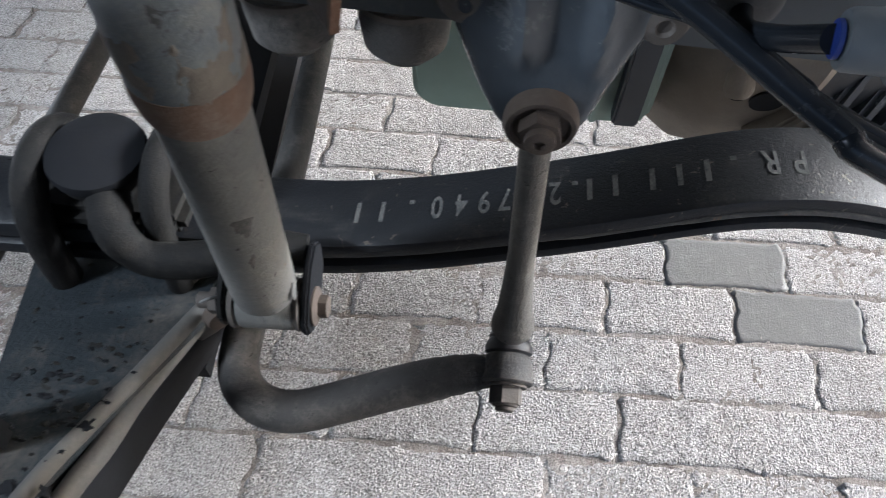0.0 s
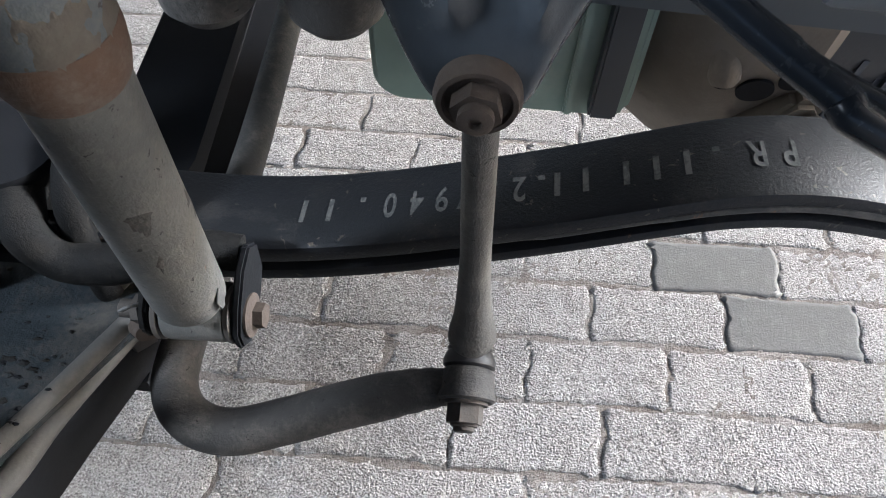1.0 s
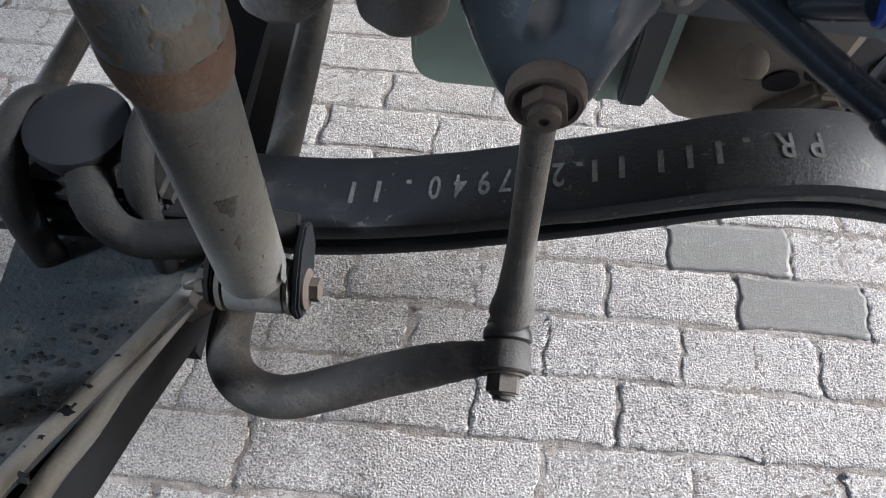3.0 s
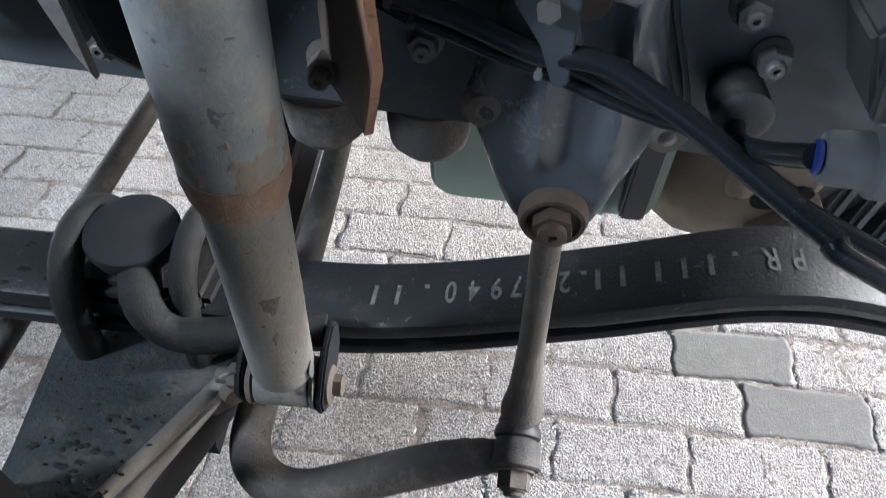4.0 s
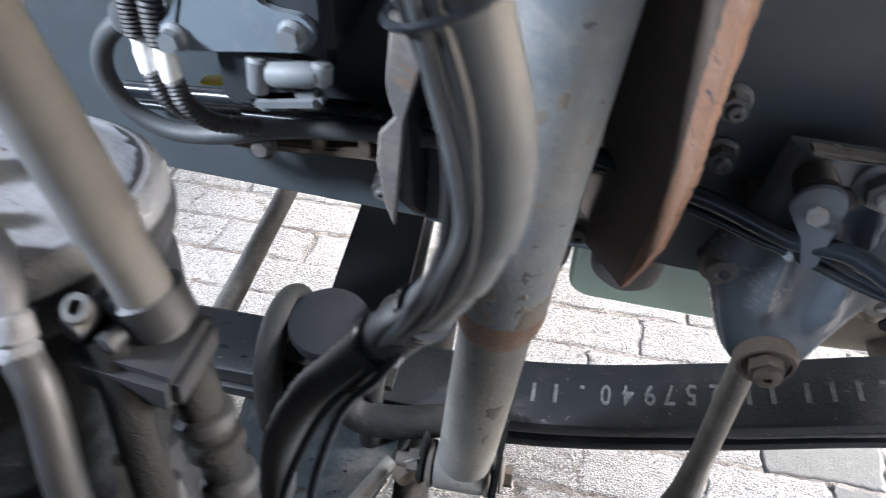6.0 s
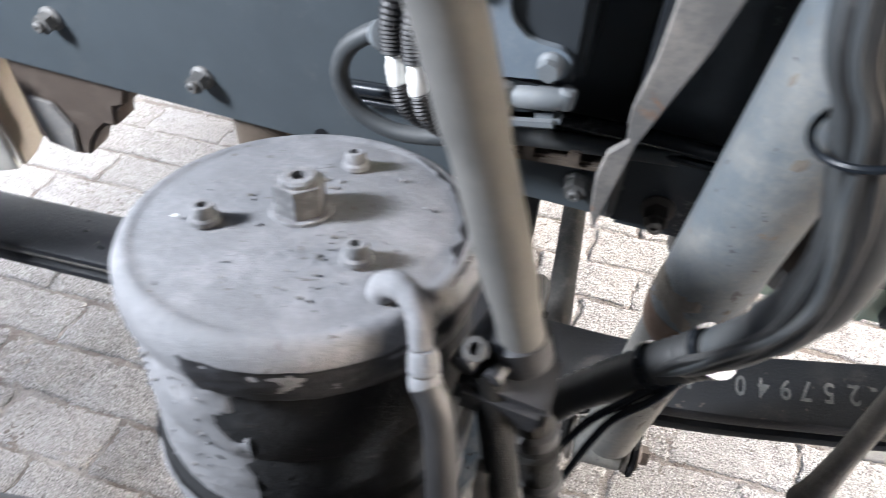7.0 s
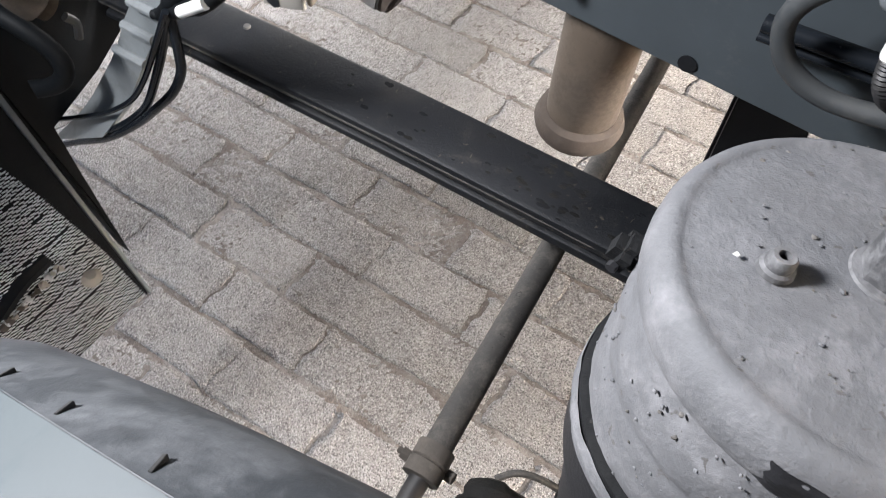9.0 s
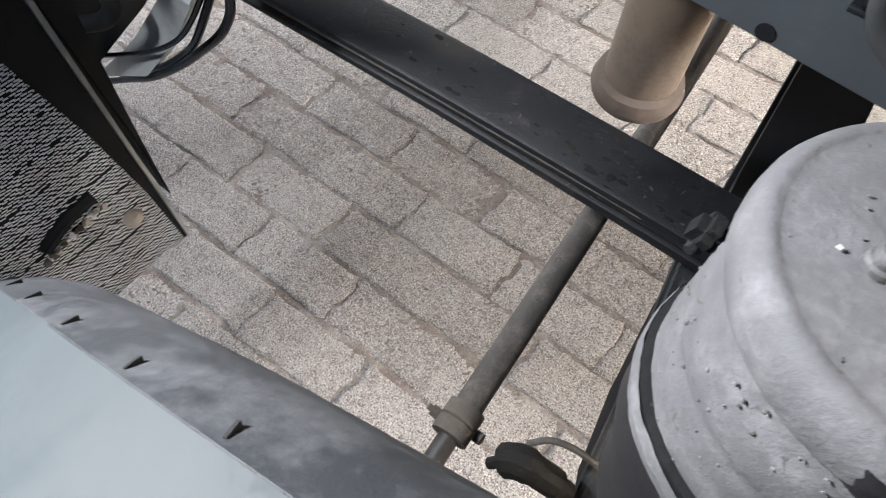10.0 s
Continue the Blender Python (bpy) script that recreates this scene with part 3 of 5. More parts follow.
part("bump_stop", lathe([(0.0390, -0.006), (0.0425, -0.004), (0.0430, 0.002), (0.0415, 0.006), (0.034, 0.009), (0.0, 0.011)], (-0.238, 0.465, 0.614), BUMP_AX, 36), M_SHADEBLACK, clamp, "round black rubber bump stop")
part("arm", tube([(-0.232, 0.448, 0.590), (-0.219, 0.425, 0.594), (-0.209, 0.406, 0.586), (-0.200, 0.403, 0.568), (-0.182, 0.401, 0.558), (-0.150, 0.402, 0.560), (-0.115, 0.408, 0.567), (-0.080, 0.418, 0.569), (-0.052, 0.420, 0.566)], [0.0200, 0.0185, 0.0170, 0.0170, 0.0170, 0.0165, 0.0155, 0.0150], 16, 8), M_GRIME, clamp, "bent dusty casting arm")
# Flat black disc that paints the shade inside a pin hole.
part("pin_hole", lathe([(0.0, 0.0), (0.0045, 0.0), (0.0045, 0.001), (0.0, 0.001)], (-0.2115, 0.3925, 0.586), (-0.2, -1, 0.35), 12), M_SHADEBLACK, clamp)
part("pale_stub", lathe([(0.0, 0.0), (0.010, 0.001), (0.012, 0.006), (0.012, 0.03), (0, 0.03)], (-0.186, 0.424, 0.474), (0.25, 0.1, 1), 18), M_LINK, clamp, "pale dusty stud end")

for ux, ur, uz in ((-0.292, 0.0150, 0.612), (-0.1815, 0.0122, 0.622)):
    u = thing("u_bolt", (ux, 0.45, 0.44), "dusty steel U-bolt bent over the spring", "u-bolt", "spring U-bolts")
    mid = spring_mid(ux)
    part("rod", tube([(ux - 0.003, mid - 0.058, 0.43), (ux - 0.002, mid - 0.057, 0.515), (ux, mid - 0.051, uz - 0.045), (ux, mid - 0.033, uz - 0.014), (ux, mid - 0.006, uz), (ux, mid + 0.024, uz - 0.004), (ux, mid + 0.048, uz - 0.028), (ux, mid + 0.057, uz - 0.07), (ux, mid + 0.058, 0.43)], ur, 18, 6), M_GRIME, u)
    bolt("nut", (ux - 0.003, mid - 0.058, 0.435), (0, 0, -1), 0.034, 0.022, M_OLDBOLT, u)

# ---------------------------------------------------------------- shock absorber
shock = thing("shock_absorber", (-0.08, 0.365, 0.54), "dusty grey shock absorber with rusty collar", "shock absorber")
S0, S1 = Vector((-0.0755, 0.3740, 0.566)), Vector((-0.0360, 0.3205, 1.30))
SA = (S1 - S0).normalized()
part("lower_tube", lathe([(0.0, 0.0), (0.022, 0.002), (0.0258, 0.010), (0.0264, 0.02), (0.0264, 0.25), (0, 0.25)], S0, SA, 40), M_SHOCK, shock)
part("collar", lathe([(0.0266, 0.0), (0.0280, 0.002), (0.0302, 0.010), (0.0315, 0.022), (0.0312, 0.031), (0.0, 0.031)], S0 + SA * 0.226, SA, 40), M_RUST, shock, "rusted lower rim of the dust cover")
part("dust_cover", lathe([(0.0308, 0.0), (0.0305, 0.01), (0.0306, 0.12), (0.0308, 0.50), (0, 0.50)], S0 + SA * 0.256, SA, 40), M_SHOCKTOP, shock)


def patches(r_of, h0, h1, cut, seed, proud=0.0005, n=72, m=24):
    """A thin ragged skin round the shock absorber: it shows where the noise is high, and lies under the paint elsewhere."""
    bm = bmesh.new()
    x, y, z = frame_of(SA)
    rows = []
    for j in range(m + 1):
        h = h0 + (h1 - h0) * j / m
        fade = abs(2 * j / m - 1) ** 2
        row = []
        for i in range(n):
            a = 2 * math.pi * i / n
            q = Vector((math.cos(a) * 1.6, math.sin(a) * 1.6, h * 34 + seed))
            f = noise.noise(q) + 0.6 * noise.noise(q * 2.7) + 0.3 * noise.noise(q * 6.0) - cut - fade * 0.9
            r = r_of(h) + max(-0.0012, min(proud, f * 0.004))
            row.append(bm.verts.new(S0 + z * h + (x * math.cos(a) + y * math.sin(a)) * r))
        rows.append(row)
    for a, b in zip(rows, rows[1:]):
        for i in range(n):
            bm.faces.new((a[i], a[(i + 1) % n], b[(i + 1) % n], b[i]))
    return bm


part("rust_patch", patches(lambda h: 0.0307, 0.250, 0.300, -0.10, 3.0), M_STAIN, shock, "rust creeping up the cover")
part("rust_patch", patches(lambda h: 0.0306, 0.295, 0.60, 0.62, 9.0), M_STAIN, shock, "rust spots on the cover")
part("dirt_patch", patches(lambda h: 0.0264, 0.03, 0.228, 0.42, 5.0), M_DUSTY, shock, "dried dirt on the lower tube")
EYE_X = (1, 0.03, 0.05)
part("lower_eye", lathe([(0.016, 0), (0.0225, 0.001), (0.0235, 0.004), (0.0235, 0.046), (0.0225, 0.049), (0.016, 0.05)], (-0.104, 0.381, 0.537), EYE_X, 32), M_SHOCK, shock)
part("washer", lathe([(0, 0), (0.023, 0.0), (0.024, 0.004), (0.018, 0.007), (0, 0.007)], (-0.0535, 0.382, 0.539), EYE_X, 28), M_OLDBOLT, shock)
part("washer", lathe([(0, 0), (0.017, 0), (0.023, 0.003), (0.023, 0.007), (0, 0.007)], (-0.1125, 0.380, 0.536), EYE_X, 28), M_OLDBOLT, shock)
bolt("bolt_head", (-0.0400, 0.382, 0.539), EYE_X, 0.018, 0.008, M_CUP, shock, flange=0.0175)
bolt("nut", (-0.1135, 0.380, 0.535), (-1, -0.03, -0.05), 0.021, 0.014, M_OLDBOLT, shock, flange=0.017, stud=0.013, stud_r=0.0075)
part("inner_ear", plate([(0.425, 0.545), (0.428, 0.572), (0.415, 0.585), (0.395, 0.580), (0.372, 0.562), (0.358, 0.545), (0.358, 0.528), (0.370, 0.516), (0.392, 0.516), (0.410, 0.530)], "yz", -0.0475, -0.0405, 0.002), M_SHADEBLACK, shock, "black forged ear beside the eye")
part("outer_ear", plate([(0.425, 0.545), (0.425, 0.572), (0.410, 0.580), (0.392, 0.572), (0.366, 0.556), (0.358, 0.540), (0.362, 0.524), (0.376, 0.516), (0.396, 0.520)], "yz", -0.1200, -0.1130, 0.002), M_GRIME, shock)
part("white_chip", plate([(0.360, 0.590), (0.363, 0.578), (0.368, 0.576), (0.372, 0.586), (0.369, 0.597)], "yz", -0.0478, -0.0466, 0.0004, 1), M_BOLT, shock, "pale torn washer edge")
part("split_pin", tube([(-0.118, 0.372, 0.556), (-0.124, 0.366, 0.560), (-0.131, 0.364, 0.556)], 0.0015, 8, 4), M_BOLT, shock, "bent pale split pin")
part("stop_lug", lathe([(0.0, 0.0), (0.010, 0.001), (0.013, 0.006), (0.010, 0.016), (0.0, 0.018)], (-0.142, 0.388, 0.500), (0.6, -0.7, 0.1), 16), M_CUP, shock, "dark brown lug end")

# ---------------------------------------------------------------- anti-roll bar and drop link
bar = thing("anti_roll_bar", (-0.15, 0.4, 0.41), "thick dusty black anti-roll bar with bent end", "anti-roll bar")
bar_r = [0.0203] * 30 + [0.0198, 0.0185, 0.0170, 0.0155, 0.0145]
part("bar", tube([(-0.265, 2.1, 0.365), (-0.200, 1.2, 0.368), (-0.164, 0.75, 0.376), (-0.143, 0.50, 0.405), (-0.134, 0.400, 0.426), (-0.124, 0.356, 0.430), (-0.100, 0.332, 0.430), (-0.064, 0.326, 0.431), (-0.020, 0.338, 0.437), (0.031, 0.353, 0.450), (0.085, 0.3625, 0.472), (0.124, 0.366, 0.486)], bar_r, 22, 8), M_DUSTY, bar)
EYE_C, EYE_AX = Vector((0.1328, 0.366, 0.489)), Vector((0.01, -0.96, -0.27)).normalized()
part("end_eye", lathe([(0.0, -0.0135), (0.0180, -0.0135), (0.0208, -0.0105), (0.0222, -0.002), (0.0226, 0.006), (0.0236, 0.0085), (0.0236, 0.0118), (0.0215, 0.0135), (0, 0.0135)], EYE_C, EYE_AX, 40), M_DUSTY, bar, "forged eye with a raised rim")

link = thing("drop_link", (0.131, 0.40, 0.46), "dusty steel drop link between bracket and anti-roll bar", "drop link")
L0, L1 = Vector((0.1335, 0.3900, 0.500)), Vector((0.1212, 0.4020, 0.80))
LA = (L1 - L0).normalized()
part("rod", lathe([(0.0, 0.021), (0.0175, 0.022), (0.0192, 0.027), (0.0186, 0.034), (0.0166, 0.044), (0.0148, 0.057), (0.0134, 0.074), (0.0120, 0.098), (0.0106, 0.130), (0.0102, 0.26), (0.012, 0.29), (0, 0.29)], L0, LA, 28), M_LINK, link)
part("rubber_boot", lathe([(0.010, -0.006), (0.0175, -0.004), (0.0190, 0.0), (0.0180, 0.002), (0.0200, 0.005), (0.0218, 0.010), (0.0214, 0.0145), (0.0190, 0.0165), (0.010, 0.017)], EYE_C - EYE_AX * 0.0295, EYE_AX, 32), M_RUBBER, link, "black rubber ball joint boot")
part("washer", lathe([(0.0, 0), (0.0178, 0.0), (0.0182, 0.0012), (0.0178, 0.0026), (0.0, 0.0026)], EYE_C + EYE_AX * 0.0134, EYE_AX, 32), M_OLDBOLT, link)
part("nut", merge(hexagon(EYE_C + EYE_AX * 0.0158, EYE_AX, 0.0262, 0.0150, 0.0016), lathe([(0.0, 0.0), (0.0115, 0.0), (0.0110, 0.0028), (0.0088, 0.0032), (0.0084, 0.0062), (0.0072, 0.0072), (0.0030, 0.0072), (0.0026, 0.003), (0.0, 0.003)], EYE_C + EYE_AX * 0.0300, EYE_AX, 24)), M_OLDBOLT, link, "brown dusty lock nut")

# ---------------------------------------------------------------- frame rail and what is bolted to it
rail = thing("frame_rail", (-0.3, 0.44, 0.80), "dark blue-grey painted steel chassis rail with dusty lower edge", "chassis rail")


def rail_low(x):
    return 0.800 - 0.027 * x


def flange_strip(y0, y1, lift, thick, x0=-1.15, x1=2.6):
    bm = block((x0, y0, -thick / 2), (x1, y1, thick / 2), 0.003)
    for v in bm.verts:
        v.co.z += rail_low(v.co.x) + lift
    return bm


part("rail_web", plate([(-1.15, rail_low(-1.15) + 0.003), (2.6, rail_low(2.6) + 0.003), (2.6, 1.04), (-1.15, 1.13)], "xz", 0.432, 0.440, 0.003), M_RAIL, rail)
part("lower_flange", flange_strip(0.4395, 0.515, 0.004, 0.008), M_RAIL, rail)
part("upper_flange", flange_strip(0.4395, 0.515, 0.300, 0.008), M_RAIL, rail)
# The hole is a black disc on the web, coloured as its shade.
part("rail_hole", lathe([(0.0, 0.0), (0.0075, 0.0), (0.0075, 0.001), (0.0, 0.001)], (-0.386, 0.4318, 0.824), (0, -1, 0), 18), M_SHADEBLACK, rail, "black disc for a small shaded hole in the web")
part("reinforcement_plate", plate([(0.151, 1.07), (0.153, 0.945), (0.156, 0.922), (0.166, 0.893), (0.178, 0.865), (0.190, 0.832), (1.4, 0.80), (1.4, 1.07)], "xz", 0.414, 0.4315, 0.003), M_RAIL, rail)
for x, z in ((0.199, 0.907), (0.218, 0.882), (0.296, 0.945), (0.316, 0.920)):
    bolt("bolt", (x, 0.414, z), (0, -1, 0), 0.0145, 0.009, M_BOLT, rail, flange=0.0105, stud=0.005, stud_r=0.0048)
for x, z in ((0.0345, 0.860), (0.058, 0.908), (0.054, 0.945), (-0.496, 0.858), (-0.64, 0.885), (-0.72, 0.93)):
    bolt("bolt", (x, 0.432, z), (0, -1, 0), 0.0155, 0.010, M_BOLT, rail, flange=0.0112, stud=0.006, stud_r=0.005)

bracket = thing("stabiliser_bracket", (0.12, 0.37, 0.78), "pressed black steel bracket with ribs, dusty, bolted to the rail", "bracket")


def pressed_bracket():
    """A pressed plate that narrows to a round foot, with two upright ribs and edges turned back."""
    zs = (0.970, 0.940, 0.900, 0.875, 0.856, 0.845, 0.830, 0.815, 0.803, 0.793, 0.784, 0.777, 0.772, 0.770)
    x0 = (0.088, 0.084, 0.078, 0.068, 0.063, 0.066, 0.071, 0.077, 0.082, 0.087, 0.092, 0.099, 0.109, 0.118)
    x1 = (0.150, 0.153, 0.157, 0.168, 0.176, 0.173, 0.166, 0.160, 0.155, 0.152, 0.149, 0.143, 0.133, 0.124)
    bm = bmesh.new()
    n, m = 30, 40
    front, back = [], []
    for j in range(m + 1):
        z = 0.942 - (0.942 - 0.770) * j / m
        a, b = np.interp(-z, [-q for q in zs], x0), np.interp(-z, [-q for q in zs], x1)
        fr, ba = [], []
        for i in range(n + 1):
            x = a + (b - a) * i / n
            edge = min(i, n - i) / n
            y = 0.3785 + 0.09 * max(0.0, z - 0.80) + 0.010 * max(0.0, 1 - edge / 0.10) ** 2
            fade = min(1.0, max(0.0, (z - 0.812) / 0.02)) * min(1.0, max(0.0, (0.935 - z) / 0.03))
            for c, w in ((0.1015 + (0.92 - z) * 0.05, 0.0075), (0.142 + (0.92 - z) * 0.03, 0.0065)):
                y -= 0.0085 * fade * math.exp(-((x - c) / w) ** 2)
            y -= 0.005 * math.exp(-((x - 0.121) ** 2 + (z - 0.788) ** 2) / 0.0006)
            fr.append(bm.verts.new((x, y, z)))
            ba.append(bm.verts.new((x, 0.393 + 0.09 * max(0.0, z - 0.80), z)))
        front.append(fr)
        back.append(ba)
    for j in range(m):
        for i in range(n):
            bm.faces.new((front[j][i], front[j][i + 1], front[j + 1][i + 1], front[j + 1][i]))
            bm.faces.new((back[j][i], back[j + 1][i], back[j + 1][i + 1], back[j][i + 1]))
        bm.faces.new((front[j][0], front[j + 1][0], back[j + 1][0], back[j][0]))
        bm.faces.new((front[j][n], back[j][n], back[j + 1][n], front[j + 1][n]))
    for i in range(n):
        bm.faces.new((front[0][i], back[0][i], back[0][i + 1], front[0][i + 1]))
        bm.faces.new((front[m][i], front[m][i + 1], back[m][i + 1], back[m][i]))
    return bm


part("bracket_plate", pressed_bracket(), M_BRACKET, bracket)
part("bracket_web", plate([(0.060, 0.84), (0.176, 0.84), (0.160, 0.90), (0.150, 0.940), (0.088, 0.940), (0.082, 0.90)], "xz", 0.398, 0.412, 0.003), M_BRACKET, bracket)
part("standoff", block((0.075, 0.405, 0.845), (0.150, 0.4315, 0.895), 0.003), M_BLACK, bracket)
part("top_lip", block((0.092, 0.388, 0.9400), (0.153, 0.400, 0.9440), 0.0018), M_LINK, bracket, "pale dusty upper edge")
part("cup_washer", lathe([(0.0205, -0.004), (0.0210, 0.002), (0.0190, 0.0065), (0.0165, 0.0065), (0.0155, 0.004), (0.0, 0.004)], (0.121, 0.373, 0.787), (0, -1, -0.05), 36), M_CUP, bracket, "brown rusty cup washer")
bolt("bolt", (0.121, 0.370, 0.787), (0, -1, -0.05), 0.0215, 0.010, M_CUP, bracket, stud=0.006, stud_r=0.0085)
for x, z in ((0.0745, 0.848), (0.1725, 0.845)):
    part("rivet", lathe([(0.0140, 0), (0.0145, 0.003), (0.0120, 0.005), (0.0105, 0.010), (0.0050, 0.0115), (0.0035, 0.0095), (0, 0.0095)], (x, 0.3935, z), (0, -1, 0), 24), M_OLDBOLT, bracket)
bolt("large_bolt", (0.1355, 0.3905, 0.9285), (0, -1, 0), 0.0185, 0.009, M_BOLT, bracket, flange=0.0150, stud=0.009, stud_r=0.0056)
part("dirt_pocket", lathe([(0.0, 0.0), (0.0105, 0.0), (0.0098, 0.0012), (0.0045, 0.0016), (0.0, 0.0004)], (0.1185, 0.3885, 0.9140), (0, -1, 0), 13), M_CUP, bracket, "brown dirt-filled hole")
part("clip_spacer", lathe([(0.0, 0), (0.0115, 0), (0.0115, 0.018), (0, 0.018)], (0.0985, 0.3860, 0.9300), (0, -1, 0), 24), M_RUBBER, bracket)
part("clip", plate(arc(0.0985, 0.9260, 0.0148, -15, 195, 14) + [(0.0980, 0.903), (0.1055, 0.8835), (0.1095, 0.8815), (0.1140, 0.8845)], "xz", 0.3620, 0.3650, 0.001), M_BRACKET, bracket)
bolt("clip_bolt", (0.0990, 0.3620, 0.9220), (0, -1, 0), 0.0098, 0.0045, M_BOLT, bracket)

for i, pts in enumerate((
        [(-0.35, 0.415, 0.895), (-0.15, 0.405, 0.915), (-0.03, 0.398, 0.914), (0.005, 0.388, 0.912), (0.024, 0.384, 0.910), (0.053, 0.380, 0.905), (0.077, 0.375, 0.899), (0.098, 0.371, 0.894), (0.114, 0.366, 0.897), (0.130, 0.362, 0.897), (0.152, 0.354, 0.889), (0.174, 0.345, 0.880), (0.195, 0.334, 0.871), (0.216, 0.322, 0.862), (0.236, 0.309, 0.855), (0.253, 0.300, 0.848), (0.40, 0.27, 0.80)],
        [(-0.35, 0.42, 0.880), (-0.15, 0.408, 0.900), (-0.03, 0.402, 0.902), (0.005, 0.392, 0.905), (0.035, 0.383, 0.898), (0.057, 0.378, 0.894), (0.078, 0.374, 0.889), (0.099, 0.371, 0.885), (0.117, 0.369, 0.880), (0.136, 0.367, 0.874), (0.158, 0.364, 0.869), (0.176, 0.359, 0.868), (0.198, 0.350, 0.862), (0.220, 0.340, 0.854), (0.242, 0.328, 0.846), (0.41, 0.285, 0.795)],
        [(-0.35, 0.425, 0.888), (-0.15, 0.412, 0.908), (-0.03, 0.404, 0.910), (0.005, 0.396, 0.909), (0.034, 0.388, 0.902), (0.056, 0.383, 0.898), (0.077, 0.379, 0.893), (0.101, 0.377, 0.887), (0.123, 0.374, 0.881), (0.144, 0.370, 0.874), (0.164, 0.364, 0.873), (0.182, 0.359, 0.869), (0.204, 0.350, 0.862), (0.226, 0.340, 0.853), (0.248, 0.328, 0.846), (0.41, 0.29, 0.795)])):
    h = thing("air_hose", pts[4], "glossy black plastic air hose clipped along the rail", "hose", "rail air hoses")
    rad = (0.0061, 0.0030, 0.0034)[i]
    part("hose", tube(pts, rad, 14, 8), M_HOSE, h)
    for k in ((4,), (4, 7), ())[i]:
        q, d = Vector(pts[k]), (Vector(pts[k + 1]) - Vector(pts[k - 1])).normalized()
        tie_part = part("cable_tie", lathe([(rad, -0.0012), (rad + 0.0009, -0.0012), (rad + 0.0009, 0.0012), (rad, 0.0012)], q, d, 14), M_PLASTIC if k == 7 else M_RUBBER, h, "pale cable tie" if k == 7 else "black cable tie")
        part("tie_lock", block(q + Vector((-0.002, -rad - 0.0035, -0.0018)), q + Vector((0.002, -rad, 0.0022)), 0.0006), M_PLASTIC if k == 7 else M_RUBBER, tie_part)

conn = thing("hose_coupling", (0.225, 0.307, 0.89), "grey plastic hose coupling with a blue ring", "coupling")
CA = Vector((1, -0.1, 0.1)).normalized()
part("body", lathe([(0.0100, 0), (0.0110, 0.002), (0.0115, 0.016), (0.0145, 0.018), (0.0150, 0.024), (0.0125, 0.026), (0.0145, 0.028), (0.0145, 0.036), (0.0120, 0.040), (0.0120, 0.06), (0.0, 0.06)], (0.2105, 0.3060, 0.9010), CA, 30), M_PLASTIC, conn)
part("ring", lathe([(0.0052, 0), (0.0068, 0.0), (0.0070, 0.0016), (0.0052, 0.0016)], (0.2080, 0.3063, 0.9007), CA, 28), M_BLUE, conn, "blue plastic ring")
part("hose", tube([(0.205, 0.392, 0.862), (0.200, 0.365, 0.862), (0.201, 0.332, 0.881), (0.208, 0.3065, 0.9005)], 0.0052, 14, 8), M_HOSE, conn)
part("rubber_sleeve", lathe([(0.010, -0.018), (0.0150, 0.004), (0.0150, 0.028), (0.0105, 0.031)], (0.205, 0.408, 0.863), (0, -1, 0.05), 24), M_RUBBER, conn)


rbox = thing("ribbed_box", (0.29, 0.38, 0.87), "small black ribbed plastic box on the rail", "box")
part("body", plate([(0.240, 0.918), (0.252, 0.930), (0.33, 0.945), (0.35, 0.860), (0.275, 0.862), (0.258, 0.878)], "xz", 0.372, 0.4185, 0.003), M_DARK, rbox)
for k in range(5):
    part("rib", block((0.252 + 0.014 * k, 0.367, 0.878 - 0.002 * k), (0.256 + 0.014 * k, 0.3725, 0.920 + 0.003 * k), 0.001, (0, -14, 0)), M_DARK, rbox)


def gusset(at, label):
    return thing("gusset_plate", at, label, "bracket", "rusty rail gussets")


ga = gusset((0.01, 0.345, 0.86), "rust-red cut steel gusset plate beside the shock absorber")
rag = random.Random(21)


def gusset_front(z):
    """The cut front edge leans outwards as it rises."""
    zs = (0.838, 0.860, 0.890, 0.950, 0.990, 1.12)
    return Vector((float(np.interp(z, zs, (0.0120, 0.0165, 0.0225, 0.0225, 0.0185, 0.010))), float(np.interp(z, zs, (0.364, 0.357, 0.348, 0.332, 0.322, 0.290))), z))


def skewed_strip(a_of, b_of, thick, n=70, z0=0.838, z1=1.12):
    """A slab that runs up between two edges, with its thickness towards +x."""
    bm = bmesh.new()
    rows = []
    for i in range(n + 1):
        z = z0 + (z1 - z0) * i / n
        a, b = a_of(z), b_of(z)
        t = Vector((0.83, 0.56, 0.0)) * thick
        rows.append([bm.verts.new(q) for q in (a, b, b + t, a + t)])
    for p, q in zip(rows, rows[1:]):
        for k in range(4):
            bm.faces.new((p[k], p[(k + 1) % 4], q[(k + 1) % 4], q[k]))
    bm.faces.new(rows[0][::-1])
    bm.faces.new(rows[-1])
    return bm


BACK = Vector((-0.56, 0.83, 0.0))


def rust_width(z):
    return 0.001 + 0.0100 * min(1.0, (z - 0.838) / 0.050)


part("cut_edge", skewed_strip(lambda z: gusset_front(z) + BACK * (rust_width(z) + rag.uniform(-0.0008, 0.0008)), lambda z: gusset_front(z) + BACK * rag.uniform(-0.0005, 0.0005), 0.0052), M_RUSTEDGE, ga, "rust-red cut edge")
